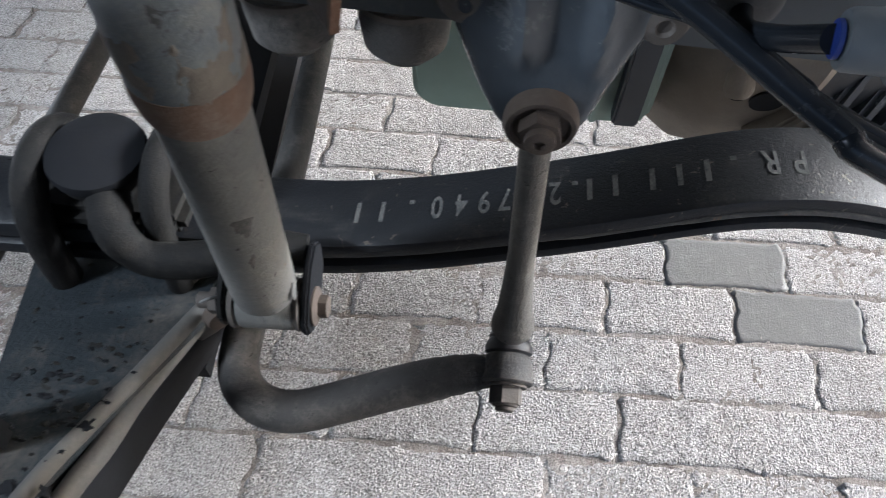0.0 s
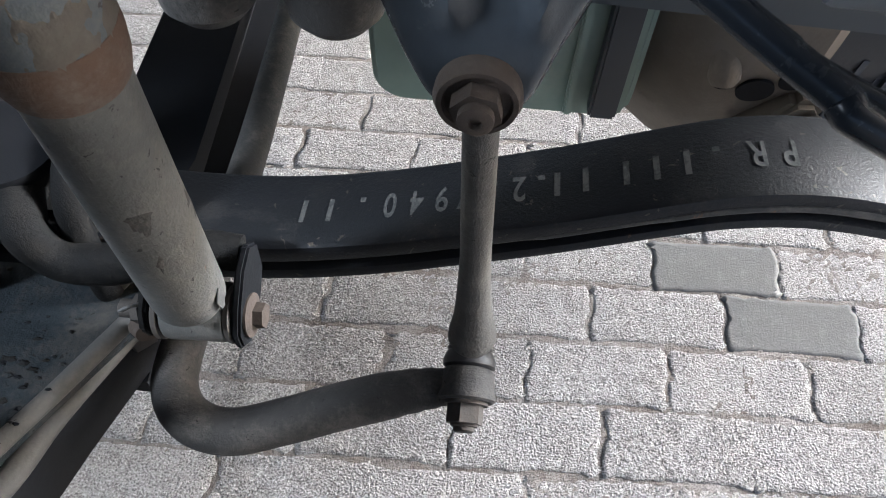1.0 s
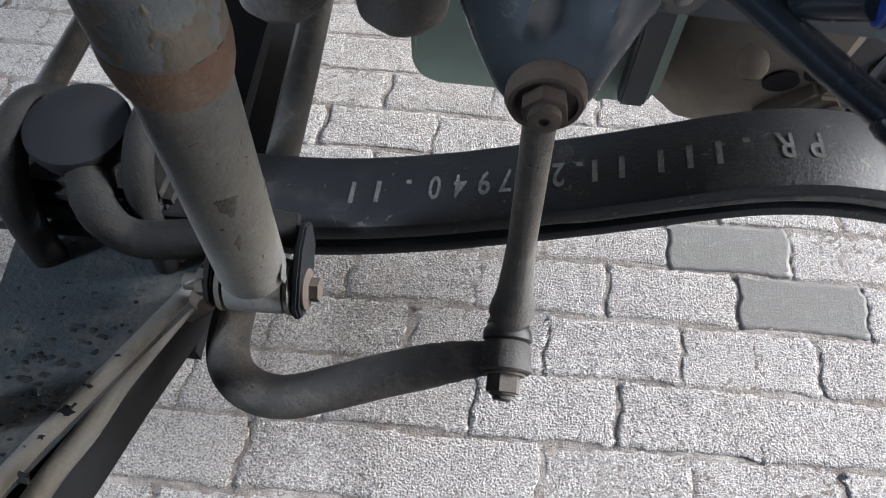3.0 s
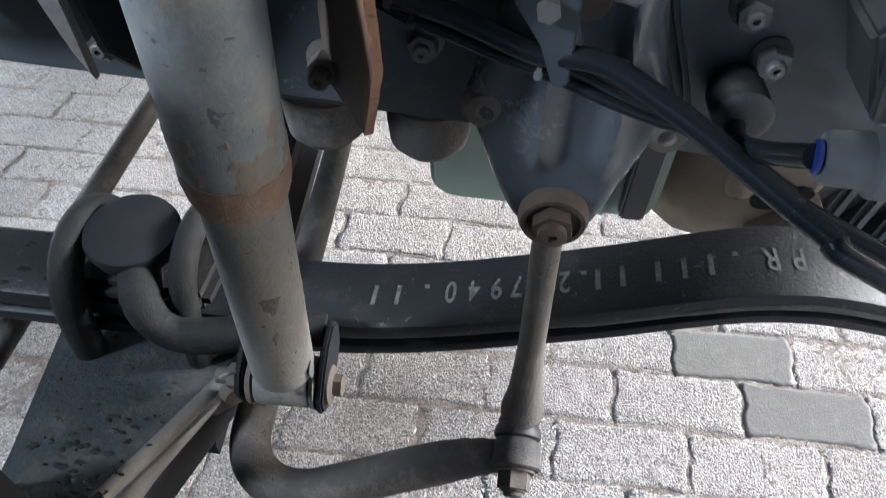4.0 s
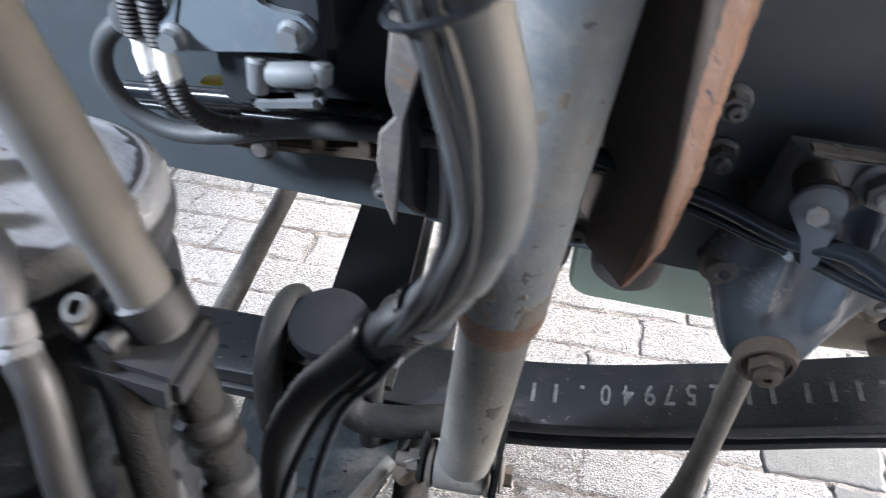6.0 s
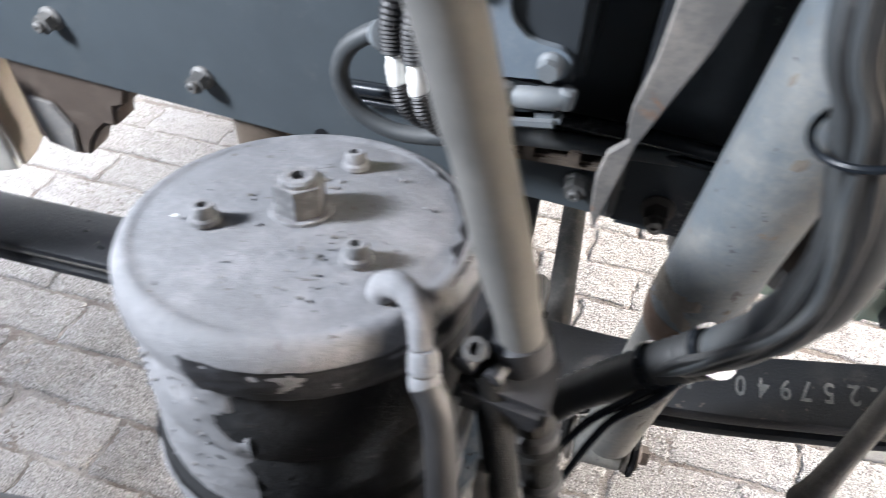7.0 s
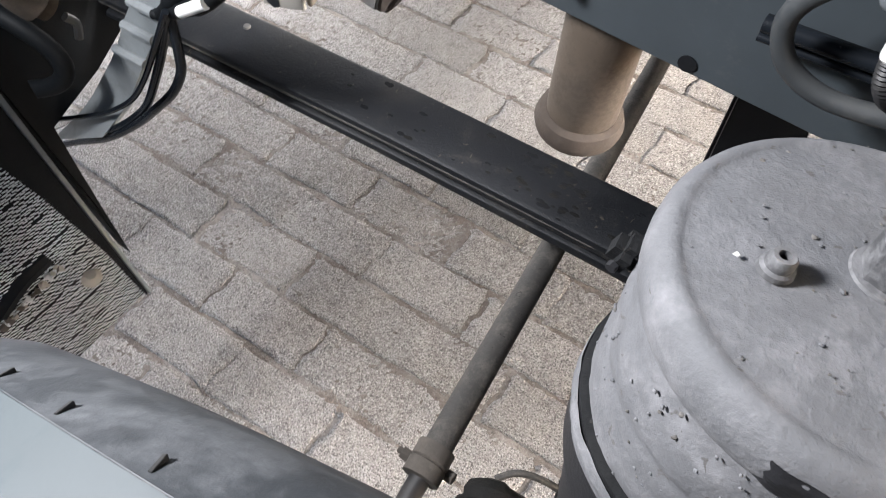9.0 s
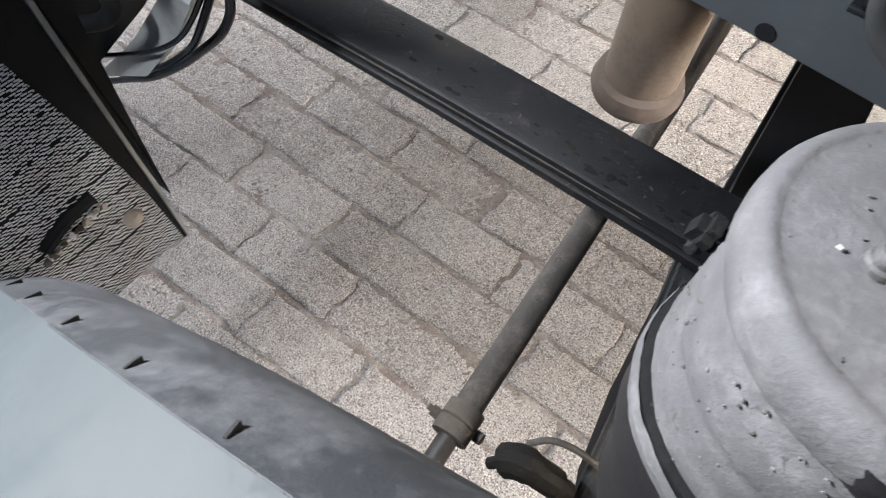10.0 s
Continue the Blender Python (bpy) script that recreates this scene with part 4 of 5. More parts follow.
part("plate", skewed_strip(lambda z: Vector((gusset_front(z).x - 0.56 / 0.83 * (0.4155 - gusset_front(z).y), 0.4155, z)), lambda z: gusset_front(z) + BACK * rust_width(z) * 0.8 + Vector((0.0004, 0.0004, 0)), 0.0045, 40), M_CUP, ga, "dark brown painted plate")
gb = gusset((-0.14, 0.40, 0.82), "grey cut steel gusset plate with rust stains, on the rail")
bm = plate([(-0.143, 0.845), (-0.1475, 0.865), (-0.1500, 0.905), (-0.1465, 0.930), (-0.1360, 0.9445), (-0.1390, 0.958), (-0.1395, 0.970), (-0.1345, 1.005), (-0.1320, 1.06), (-0.1300, 1.12), (-0.0960, 1.12), (-0.1020, 1.06), (-0.1090, 1.022), (-0.1180, 0.990), (-0.1310, 0.942), (-0.1395, 0.872)], "xz", -0.003, 0.003, 0.001, 1)
for v in bm.verts:
    v.co.y += 0.379 - 0.20 * (v.co.z - 0.845)
part("face", bm, M_GUSSET, gb)
part("side_plate", plate([(0.381, 0.862), (0.350, 1.02), (0.330, 1.11), (0.4315, 1.11), (0.4315, 0.825), (0.415, 0.825)], "yz", -0.1375, -0.1315, 0.001, 2), M_BLACK, gb)
bolt("bolt", (-0.163, 0.4315, 0.839), (0, -1, 0), 0.016, 0.010, M_BOLT, gb, flange=0.011, stud=0.006, stud_r=0.005)
backing = thing("backing_plate", (-0.07, 0.425, 0.82), "black steel backing plate bolted on the rail", "plate")
part("sheet", block((-0.131, 0.416, 0.818), (0.0055, 0.4315, 1.08), 0.003), M_BRACKET, backing)
bolt("bolt", (-0.020, 0.416, 0.850), (0, -1, 0), 0.016, 0.012, M_OLDBOLT, backing, flange=0.013, stud=0.010, stud_r=0.006)
bolt("bolt", (-0.10, 0.416, 0.845), (0, -1, 0), 0.016, 0.012, M_OLDBOLT, backing, flange=0.013, stud=0.008, stud_r=0.006)

for x in (-0.046, 0.031):
    c = thing("round_mount", (x, 0.475, 0.75), "dusty dark round mount under the rail flange", "mount", "round mounts")
    part("body", lathe([(0.0, 0.0), (0.020, 0.002), (0.029, 0.012), (0.031, 0.03), (0.031, 0.06), (0, 0.06)], (x, 0.478, 0.742), (0, 0, 1), 32), M_DUSTY, c)
    part("rim", lathe([(0.029, 0.0), (0.0335, 0.001), (0.0335, 0.005), (0.029, 0.006)], (x, 0.478, 0.786), (0, 0, 1), 32), M_OLDBOLT, c, "brown rolled rim")

# ---------------------------------------------------------------- engine and gearbox beyond the rail
sump = thing("oil_sump", (0.12, 0.8, 0.50), "sage green engine sump", "oil sump")
part("pan", plate([(0.0, 0.80), (0.003, 0.56)] + arc(0.038, 0.533, 0.034, 180, 270, 8) + [(0.245, 0.500), (0.262, 0.500), (0.272, 0.510), (0.274, 0.53), (0.274, 0.80)], "xz", 0.68, 1.15, 0.008, 3), M_GREEN, sump)
part("rib", block((0.205, 0.672, 0.508), (0.214, 0.682, 0.80), 0.002), M_GREEN, sump)
part("flange", block((0.229, 0.660, 0.517), (0.257, 0.684, 0.80), 0.003), M_BLACK, sump)

gearbox = thing("gearbox_housing", (0.40, 0.9, 0.46), "mud-tan cast gearbox housing with ribs and lugs", "gearbox")
part("housing", lathe([(0.0, -0.02), (0.14, -0.02), (0.22, 0.0), (0.272, 0.03), (0.302, 0.075), (0.305, 0.10), (0.300, 0.155), (0.28, 0.175), (0, 0.175)], (0.262, 0.95, 0.655), (1, 0, -0.03), 56), M_TAN, gearbox)
part("rear_housing", lathe([(0.0, 0.0), (0.285, 0.0), (0.285, 0.6), (0, 0.6)], (0.43, 0.97, 0.65), (1, 0, -0.03), 48), M_BLACK, gearbox, "black rear housing in shadow")
part("boss", lathe([(0.014, 0), (0.015, 0.04), (0.011, 0.047), (0, 0.047)], (0.338, 0.668, 0.626), (0.1, -0.35, -1), 20), M_TAN, gearbox)
# Black disc for the dark inside of the bore.
part("boss_bore", lathe([(0.0, 0.0), (0.008, 0.0), (0.008, 0.003), (0, 0.003)], Vector((0.338, 0.668, 0.626)) + Vector((0.1, -0.35, -1)).normalized() * 0.046, (0.1, -0.35, -1), 16), M_SHADEBLACK, gearbox)
part("lug", plate([(0.372, 0.512), (0.378, 0.530), (0.394, 0.556), (0.412, 0.577), (0.432, 0.578), (0.444, 0.562), (0.440, 0.545), (0.420, 0.515), (0.400, 0.500)], "xz", 0.640, 0.70, 0.006, 2), M_TAN, gearbox, "triangular cast lug")
# Black piece on the lug's face, painted as a shaded pocket.
part("lug_pocket", plate([(0.386, 0.522), (0.396, 0.540), (0.412, 0.536), (0.414, 0.520)], "xz", 0.6365, 0.6405, 0.0015), M_SHADEBLACK, gearbox)
bolt("bolt", (0.428, 0.640, 0.556), (0.15, -1, -0.35), 0.018, 0.008, M_OLDBOLT, gearbox, flange=0.014, stud=0.016, stud_r=0.0055)
# Hollows are not cut: black discs give their shade.
for x, z, r in ((0.374, 0.578, 0.017), (0.404, 0.592, 0.013)):
    part("cavity", lathe([(0.0, 0.0), (r, 0.0), (r, 0.003), (0, 0.003)], (x, 0.655, z), (0.0, -1, -0.3), 24), M_SHADEBLACK, gearbox, "black disc for a shaded hollow in the casting")
for k in range(6):
    part("fin", block((0.462 + 0.034 * k, 0.69, 0.44), (0.480 + 0.034 * k, 0.82, 0.60), 0.006, (0, 6, 0)), M_BRACKET, gearbox)

# ---------------------------------------------------------------- tie rod and tube under the rail
tie = thing("tie_rod", (-0.456, 0.3, 0.41), "dusty dark tie rod with clamped end", "tie rod")


def rod_at(y):
    return Vector((-0.414 - 0.087 * y, y, 0.436 - 0.05 * y))


ROD_AX = (rod_at(1.0) - rod_at(0.0)).normalized()
part("rod", tube([rod_at(0.14), rod_at(0.8), rod_at(2.1)], 0.0172, 20, 1, curve=False), M_DUSTY, tie)
tie_clamp = part("clamp", lathe([(0.0175, 0), (0.0225, 0.001), (0.0225, 0.018), (0.020, 0.020), (0.0225, 0.022), (0.0225, 0.040), (0.0175, 0.041)], rod_at(0.125), ROD_AX, 26), M_OLDBOLT, tie)
bolt("clamp_bolt", rod_at(0.140) + Vector((-0.022, 0, -0.010)), (-1, 0, 0.2), 0.013, 0.012, M_OLDBOLT, tie_clamp, stud=0.006, stud_r=0.004)
bolt("clamp_bolt", rod_at(0.148) + Vector((0.022, 0, -0.010)), (1, 0, 0.2), 0.013, 0.010, M_OLDBOLT, tie_clamp)
part("end_stub", tube([rod_at(0.13), rod_at(0.06)], 0.0125, 16, 1), M_RUBBER, tie)
part("ball_joint", lathe([(0.0, -0.03), (0.02, -0.028), (0.027, -0.01), (0.027, 0.012), (0.021, 0.022), (0.012, 0.03), (0, 0.03)], rod_at(0.065), (0, 0, 1), 28), M_RUBBER, tie)

tt = thing("stub_tube", (-0.456, 0.475, 0.66), "tan rusty tube with flared lip hanging under the rail", "tube")
part("tube_wall", lathe([(0.0365, 0.0), (0.0370, 0.13), (0.0365, 0.15), (0.0, 0.15)], (-0.4705, 0.480, 0.664), (0.0, 0.03, 1), 36), M_TANRUST, tt)
part("lip", lathe([(0.0, 0.006), (0.032, 0.0), (0.0445, 0.002), (0.0465, 0.010), (0.0425, 0.022), (0.0370, 0.026)], (-0.4705, 0.479, 0.648), (0.0, 0.03, 1), 36), M_CUP, tt, "flared brown rusty lip")

# ---------------------------------------------------------------- brake chamber
CX, CY, CZ = -0.262, 0.194, 0.996
chamber = thing("brake_chamber", (CX, CY, 0.66), "dust-grey round brake chamber with domed cap and studs", "brake chamber")
TA = Vector((-0.04, 0.17, 1.0)).normalized()
TX = Vector((1.0, 0.0, 0.04)).normalized()
TY = TA.cross(TX)


def top_at(dx, dy):
    return Vector((CX + dx, CY + dy, CZ - 0.17 * dy + 0.04 * dx))


cap = part("cap", lathe([(0.066, -0.032), (0.0757, -0.030), (0.0783, -0.024), (0.0787, -0.017), (0.0779, -0.010), (0.0757, -0.0055), (0.0728, -0.0034), (0.0706, -0.0030), (0.0690, -0.0034), (0.0672, -0.0036), (0.0645, -0.0030), (0.045, -0.001), (0.0, 0.0)], top_at(0, 0), TA, 72), M_CHAMBER, chamber, "dust-grey pressed steel cap")
# Near-black here paints the shaded side of the shell.
part("upper_shell", lathe([(0.0, -0.108), (0.0757, -0.108), (0.0763, -0.095), (0.0760, -0.074), (0.0747, -0.070), (0.0760, -0.066), (0.0758, -0.046), (0.0746, -0.042), (0.0741, -0.026), (0, -0.026)], top_at(0, 0), TA, 72), M_CHAMBER_SIDE, chamber, "shell blackened for its shaded side, caked with grey dust")
part("clamp_band", lathe([(0.0746, -0.128), (0.0799, -0.126), (0.0809, -0.118), (0.0799, -0.108), (0.0746, -0.106)], top_at(0, 0), TA, 64), M_CHAMBER_SIDE, chamber)
part("lower_shell", lathe([(0.0, -0.30), (0.045, -0.30), (0.060, -0.26), (0.068, -0.20), (0.0772, -0.16), (0.0777, -0.126)], top_at(0, 0), TA, 56), M_CHAMBER_LOW, chamber)
part("clamp_tab", block((-0.349, 0.176, 0.938), (-0.336, 0.192, 0.956), 0.004, (0, 14, 6)), M_CHAMBER_SIDE, chamber)
part("clamp_bolt", hexagon((-0.3440, 0.1760, 0.946), (-0.2, -1, 0), 0.0045, 0.003), M_CHAMBER_LOW, chamber)


def crust(profile, a0, a1, seed, n=70, proud=0.0007):
    """Dried mud on part of a turned shell, with a ragged border."""
    bm = bmesh.new()
    x, y, z = TX, TY, TA
    o = top_at(0, 0)
    rows = []
    m = 26
    hs = [profile[0][1] + (profile[-1][1] - profile[0][1]) * j / m for j in range(m + 1)]
    for j, h in enumerate(hs):
        r0 = float(np.interp(-h, [-q[1] for q in profile], [q[0] for q in profile]))
        row = []
        for i in range(n + 1):
            a = radians(a0 + (a1 - a0) * i / n)
            q = Vector((math.cos(a) * 4.5, math.sin(a) * 4.5, h * 60 + seed))
            lump = noise.noise(q) * 0.5 + noise.noise(q * 3.1) * 0.35 + noise.noise(q * 8.0) * 0.2
            border = min(i, n - i) / n * (a1 - a0) / 16.0 + 0.9 * noise.noise(q * 1.7) - 0.35
            r = r0 + proud + 0.0016 * lump + min(0.0, border) * 0.004
            row.append(bm.verts.new(o + z * h + (x * math.cos(a) + y * math.sin(a)) * r))
        rows.append(row)
    for a, b in zip(rows, rows[1:]):
        for i in range(n):
            bm.faces.new((a[i], a[i + 1], b[i + 1], b[i]))
    return bm


part("mud_crust", crust([(0.0741, -0.027), (0.0746, -0.042), (0.0758, -0.046), (0.0760, -0.066), (0.0747, -0.070), (0.0760, -0.074), (0.0763, -0.095), (0.0757, -0.106)], 85, 278, 2.0), M_CHAMBER, chamber, "dried grey mud caked on the shell")
part("mud_crust", crust([(0.0800, -0.110), (0.0810, -0.118), (0.0800, -0.125)], 95, 268, 7.0), M_CHAMBER, chamber, "dried grey mud on the clamp band")
clod_rnd = random.Random(21)
for k in range(80):
    a, h = radians(clod_rnd.uniform(120, 268)), clod_rnd.uniform(-0.105, -0.03)
    g = bmesh.new()
    bmesh.ops.create_icosphere(g, subdivisions=1, radius=clod_rnd.uniform(0.0005, 0.0011))
    c = top_at(0, 0) + TA * h + (TX * math.cos(a) + TY * math.sin(a)) * 0.0768
    for v in g.verts:
        v.co = v.co * clod_rnd.uniform(0.7, 1.3) + c
    part("mud_clod", g, M_CHAMBER if k % 4 else M_CRUMB, chamber, "", False)
# Black band: bare paint together with painted shade on the cap's far side.
part("bare_side", crust([(0.0784, -0.0130), (0.0787, -0.018), (0.0783, -0.024), (0.0770, -0.029)], 262, 400, 5.0, proud=0.0003), M_CHAMBER_LOW, cap, "black band for bare paint and shade")
nut = part("cap_nut", merge(lathe([(0, 0), (0.0135, 0), (0.0130, 0.0012), (0, 0.0012)], top_at(-0.001, 0.001), TA, 28), hexagon(top_at(-0.001, 0.001) + TA * 0.001, TA, 0.0190, 0.0135, 0.0015), lathe([(0, 0), (0.0080, 0), (0.0080, 0.0020), (0.0068, 0.0030), (0.0034, 0.0030), (0.0030, -0.003), (0, -0.003)], top_at(-0.001, 0.001) + TA * 0.0140, TA, 28)), M_NUT, cap, "dusty black hexagon plug")
for dx, dy in ((-0.034, -0.020), (0.034, -0.021), (0.006, 0.041)):
    part("stud", lathe([(0.0066, 0), (0.0062, 0.002), (0.0050, 0.003), (0.0048, 0.0065), (0.0040, 0.0078), (0.0022, 0.0078), (0.0019, 0.004), (0, 0.004)], top_at(dx, dy), TA, 20), M_NUT, cap)
# Black band with a ragged inner border on part of the rim.
bm = bmesh.new()
rows = []
for i in range(49):
    a = radians(-20 + 100 * i / 48)
    fade = min(1.0, min(i, 48 - i) / 9.0)
    inner = 0.0775 - (0.0105 + 0.004 * noise.noise(Vector((i * 0.35, 0, 0)))) * fade
    row = []
    for k in range(7):
        r = inner + (0.0788 - inner) * k / 6
        h = float(np.interp(r, (0.0615, 0.066, 0.0741, 0.0772, 0.0785, 0.0788), (-0.0022, -0.0022, -0.0045, -0.010, -0.018, -0.022)))
        row.append(bm.verts.new(top_at(0, 0) + TA * (h + 0.0004) + (TX * math.cos(a) + TY * math.sin(a)) * (r + 0.0003)))
    rows.append(row)
for p, q in zip(rows, rows[1:]):
    for k in range(6):
        bm.faces.new((p[k], q[k], q[k + 1], p[k + 1]))
part("bare_rim", bm, M_CHAMBER_LOW, cap, "black ragged band on the rim")
crumb_rnd = random.Random(11)
for k in range(96):
    a, r = crumb_rnd.uniform(0, 2 * math.pi), 0.056 * math.sqrt(crumb_rnd.random()) if k < 78 else crumb_rnd.uniform(0.061, 0.073)
    if k < 24:
        a, r = crumb_rnd.gauss(-0.9, 0.45), crumb_rnd.uniform(0.020, 0.057)
    c = top_at(r * math.cos(a), r * math.sin(a)) - TA * (0.0 if k < 78 else 0.003)
    g = bmesh.new()
    bmesh.ops.create_icosphere(g, subdivisions=1, radius=crumb_rnd.choice((0.0004, 0.0004, 0.0005, 0.0006, 0.0007, 0.0011)))
    for v in g.verts:
        v.co = Vector((v.co.x * crumb_rnd.uniform(0.7, 1.8), v.co.y * crumb_rnd.uniform(0.6, 1.4), v.co.z * 0.6)) + c
    part("dirt_crumb", g, M_CHAMBER if k % 2 else M_CRUMB, cap, "", False)
part("white_chip", plate([(-0.0010, -0.0007), (0.0008, -0.0009), (0.0013, 0.0003), (-0.0002, 0.0010)], "xy", 0.0002, 0.0007, 0.0, 1), M_WHITE, cap, "white paint chip").location += top_at(-0.047, -0.022)
part("elbow", tube([(-0.2125, 0.1610, 0.996), (-0.2115, 0.1600, 1.005), (-0.2060, 0.1590, 1.0105), (-0.1990, 0.1555, 1.0110), (-0.1935, 0.1495, 1.0070), (-0.1910, 0.1440, 0.9990)], [0.0060, 0.0058, 0.0054, 0.0050, 0.0046, 0.0044], 16, 6), M_CHAMBER, chamber, "grey elbow air fitting")
part("elbow_nut", lathe([(0.0046, 0), (0.0060, 0.0015), (0.0060, 0.005), (0.0050, 0.0065), (0.0060, 0.008), (0.0056, 0.014), (0.0045, 0.016)], (-0.1865, 0.1360, 0.9860), (-0.22, 0.45, 0.87), 18), M_CHAMBER, chamber)
part("air_hose", tube([(-0.1870, 0.1370, 0.988), (-0.1800, 0.1310, 0.978), (-0.1730, 0.1170, 0.948), (-0.1660, 0.1040, 0.900), (-0.1680, 0.1080, 0.830), (-0.195, 0.140, 0.765), (-0.235, 0.180, 0.735)], 0.0062, 14, 8), M_RUBBER, chamber)
part("stand", block((-0.300, 0.235, 0.47), (-0.268, 0.262, 0.71), 0.006), M_SHADEBLACK, chamber)

# ---------------------------------------------------------------- pipe, clamp and cable bundle beside the chamber
pipe = thing("support_pipe", (-0.15, 0.183, 0.70), "dusty grey pipe held in a black plastic clamp", "pipe")
part("pipe", tube([(-0.250, 0.195, 1.42), (-0.230, 0.186, 1.22), (-0.207, 0.177, 1.150), (-0.1900, 0.171, 1.100), (-0.1740, 0.166, 1.050), (-0.1590, 0.161, 1.000), (-0.1555, 0.160, 0.985)], [0.0125, 0.0118, 0.0112, 0.0105, 0.0096, 0.0086, 0.0084], 22, 8), M_PIPE, pipe)
part("clamp", merge(block((-0.1780, 0.1400, 0.9700), (-0.1430, 0.1700, 0.9860), 0.003, (0, 8, 0)), lathe([(0.0085, 0), (0.0118, 0.002), (0.0118, 0.014), (0.0088, 0.016)], (-0.1565, 0.1610, 0.984), (-0.3, 0.1, 1), 24), lathe([(0.0, 0), (0.0048, 0.001), (0.0048, 0.030), (0.0, 0.032)], (-0.1765, 0.1450, 0.992), (0.25, 0.95, 0), 14), lathe([(0.0, 0), (0.0035, 0.001), (0.0035, 0.024), (0.0, 0.026)], (-0.1650, 0.1440, 0.990), (0.25, 0.95, 0.05), 14)), M_CHAMBER_LOW, pipe, "black plastic clamp")
part("clamp_screw", lathe([(0.0, 0.0), (0.0046, 0.0), (0.0046, 0.003), (0.0024, 0.0034), (0.0020, 0.001), (0.0, 0.001)], (-0.1725, 0.1500, 0.9985), (-0.1, -0.5, 0.85), 14), M_DUSTY, pipe, "dusty clamp screw")
part("lower_pipe", tube([(-0.1570, 0.1640, 0.980), (-0.1520, 0.1590, 0.965), (-0.1470, 0.1540, 0.950), (-0.1390, 0.1460, 0.920), (-0.1330, 0.1400, 0.880), (-0.140, 0.150, 0.815), (-0.175, 0.180, 0.758), (-0.220, 0.195, 0.735)], 0.0080, 18, 8), M_GRIME, pipe)
for k, h in enumerate((0.944, 0.934, 0.918)):
    part("ring", lathe([(0.0082, 0), (0.0104, 0.0015), (0.0104, 0.006), (0.0082, 0.0075)], (-0.147 + 0.27 * (0.950 - h), 0.154 - 0.27 * (0.950 - h), h), (-0.27, 0.27, 1), 22), M_GRIME if k == 1 else M_RUBBER, pipe)
part("side_hose", tube([(-0.1680, 0.1500, 0.988), (-0.1630, 0.1440, 0.976), (-0.1540, 0.1310, 0.950), (-0.1480, 0.1220, 0.915), (-0.1500, 0.1250, 0.850), (-0.170, 0.150, 0.785), (-0.215, 0.185, 0.745)], 0.0068, 14, 8), M_GRIME, pipe)
part("side_boot", lathe([(0.006, 0), (0.0092, 0.003), (0.0085, 0.012), (0.0100, 0.018), (0.0085, 0.03), (0.007, 0.034)], (-0.1485, 0.1225, 0.908), (-0.15, 0.25, 1), 18), M_RUBBER, pipe)
part("pale_tape", tube([(-0.1600, 0.1300, 0.955), (-0.1585, 0.1265, 0.940), (-0.1575, 0.1245, 0.930)], [0.0040, 0.0052, 0.0035], 10, 4), M_LIGHTPLATE, pipe, "torn pale tape end")

bundle = thing("cable_bundle", (-0.10, 0.2, 0.90), "bundle of dusty grey cables and sleeve, taped black", "cable bundle")
SLEEVE = [(-0.115, 0.225, 1.40), (-0.101, 0.208, 1.20), (-0.090, 0.200, 1.120), (-0.079, 0.199, 1.094), (-0.070, 0.200, 1.066), (-0.064, 0.200, 1.045), (-0.0625, 0.200, 1.022), (-0.067, 0.201, 1.000), (-0.076, 0.205, 0.974), (-0.086, 0.209, 0.955)]
part("thick_sleeve", tube(SLEEVE, [0.0140, 0.0138, 0.0135, 0.0132, 0.0128, 0.0126, 0.0122, 0.0112, 0.0098, 0.0085], 22, 8), M_GREYHOSE, bundle, "smooth blue-grey cable sleeve")
for k in range(4):
    o = 0.0042 * (k - 1.5)
    wander = [0.0012 * math.sin(1.9 * i + 2.3 * k) for i in range(len(SLEEVE))]
    side = [(-0.0060 + 0.55 * o + w, -0.0132 + 0.2 * abs(o)) for w in wander]
    path = [(x + dx, y + dy + (0.002 if i > 7 else 0.0), z - (0.2 * o if i > 6 else 0.0)) for i, ((x, y, z), (dx, dy)) in enumerate(zip(SLEEVE, side))]
    part("cable", tube(path + [(-0.100 + 0.3 * o, 0.204 + 0.3 * o, 0.940)], 0.0021 + 0.0005 * (k % 2), 10, 8), M_GREYHOSE if k == 1 else M_CABLE, bundle, "grey cable" if k == 1 else "")
part("tape", tube([(-0.080, 0.206, 0.966), (-0.088, 0.209, 0.952), (-0.103, 0.210, 0.932), (-0.119, 0.211, 0.909), (-0.136, 0.210, 0.885), (-0.152, 0.204, 0.850), (-0.160, 0.20, 0.80)], [0.0085, 0.0105, 0.0100, 0.0095, 0.009, 0.009], 16, 10, ribs=0.0007), M_CABLE, bundle, "black cloth tape wrapping")
for at, along, r in (((-0.0830, 0.2075, 0.960), (-0.5, 0.2, -0.9), 0.0108), ((-0.1015, 0.210, 0.934), (-0.6, 0.1, -0.8), 0.0108)):
    part("cable_tie", lathe([(r - 0.001, -0.0016), (r + 0.0016, -0.0016), (r + 0.0016, 0.0016), (r - 0.001, 0.0016)], at, along, 18), M_HOSE, bundle, "black cable tie")
for k, (x, z) in enumerate(((-0.096, 0.925), (-0.106, 0.918))):
    part("black_cable", tube([(-0.086, 0.205, 0.950), (x - 0.002, 0.197, z + 0.004), (x - 0.018, 0.191, z - 0.020), (x - 0.030 - 0.004 * k, 0.180, z - 0.065), (x - 0.036 - 0.006 * k, 0.175, z - 0.11), (x - 0.060, 0.185, z - 0.165)], 0.0022, 10, 8), M_HOSE, bundle)
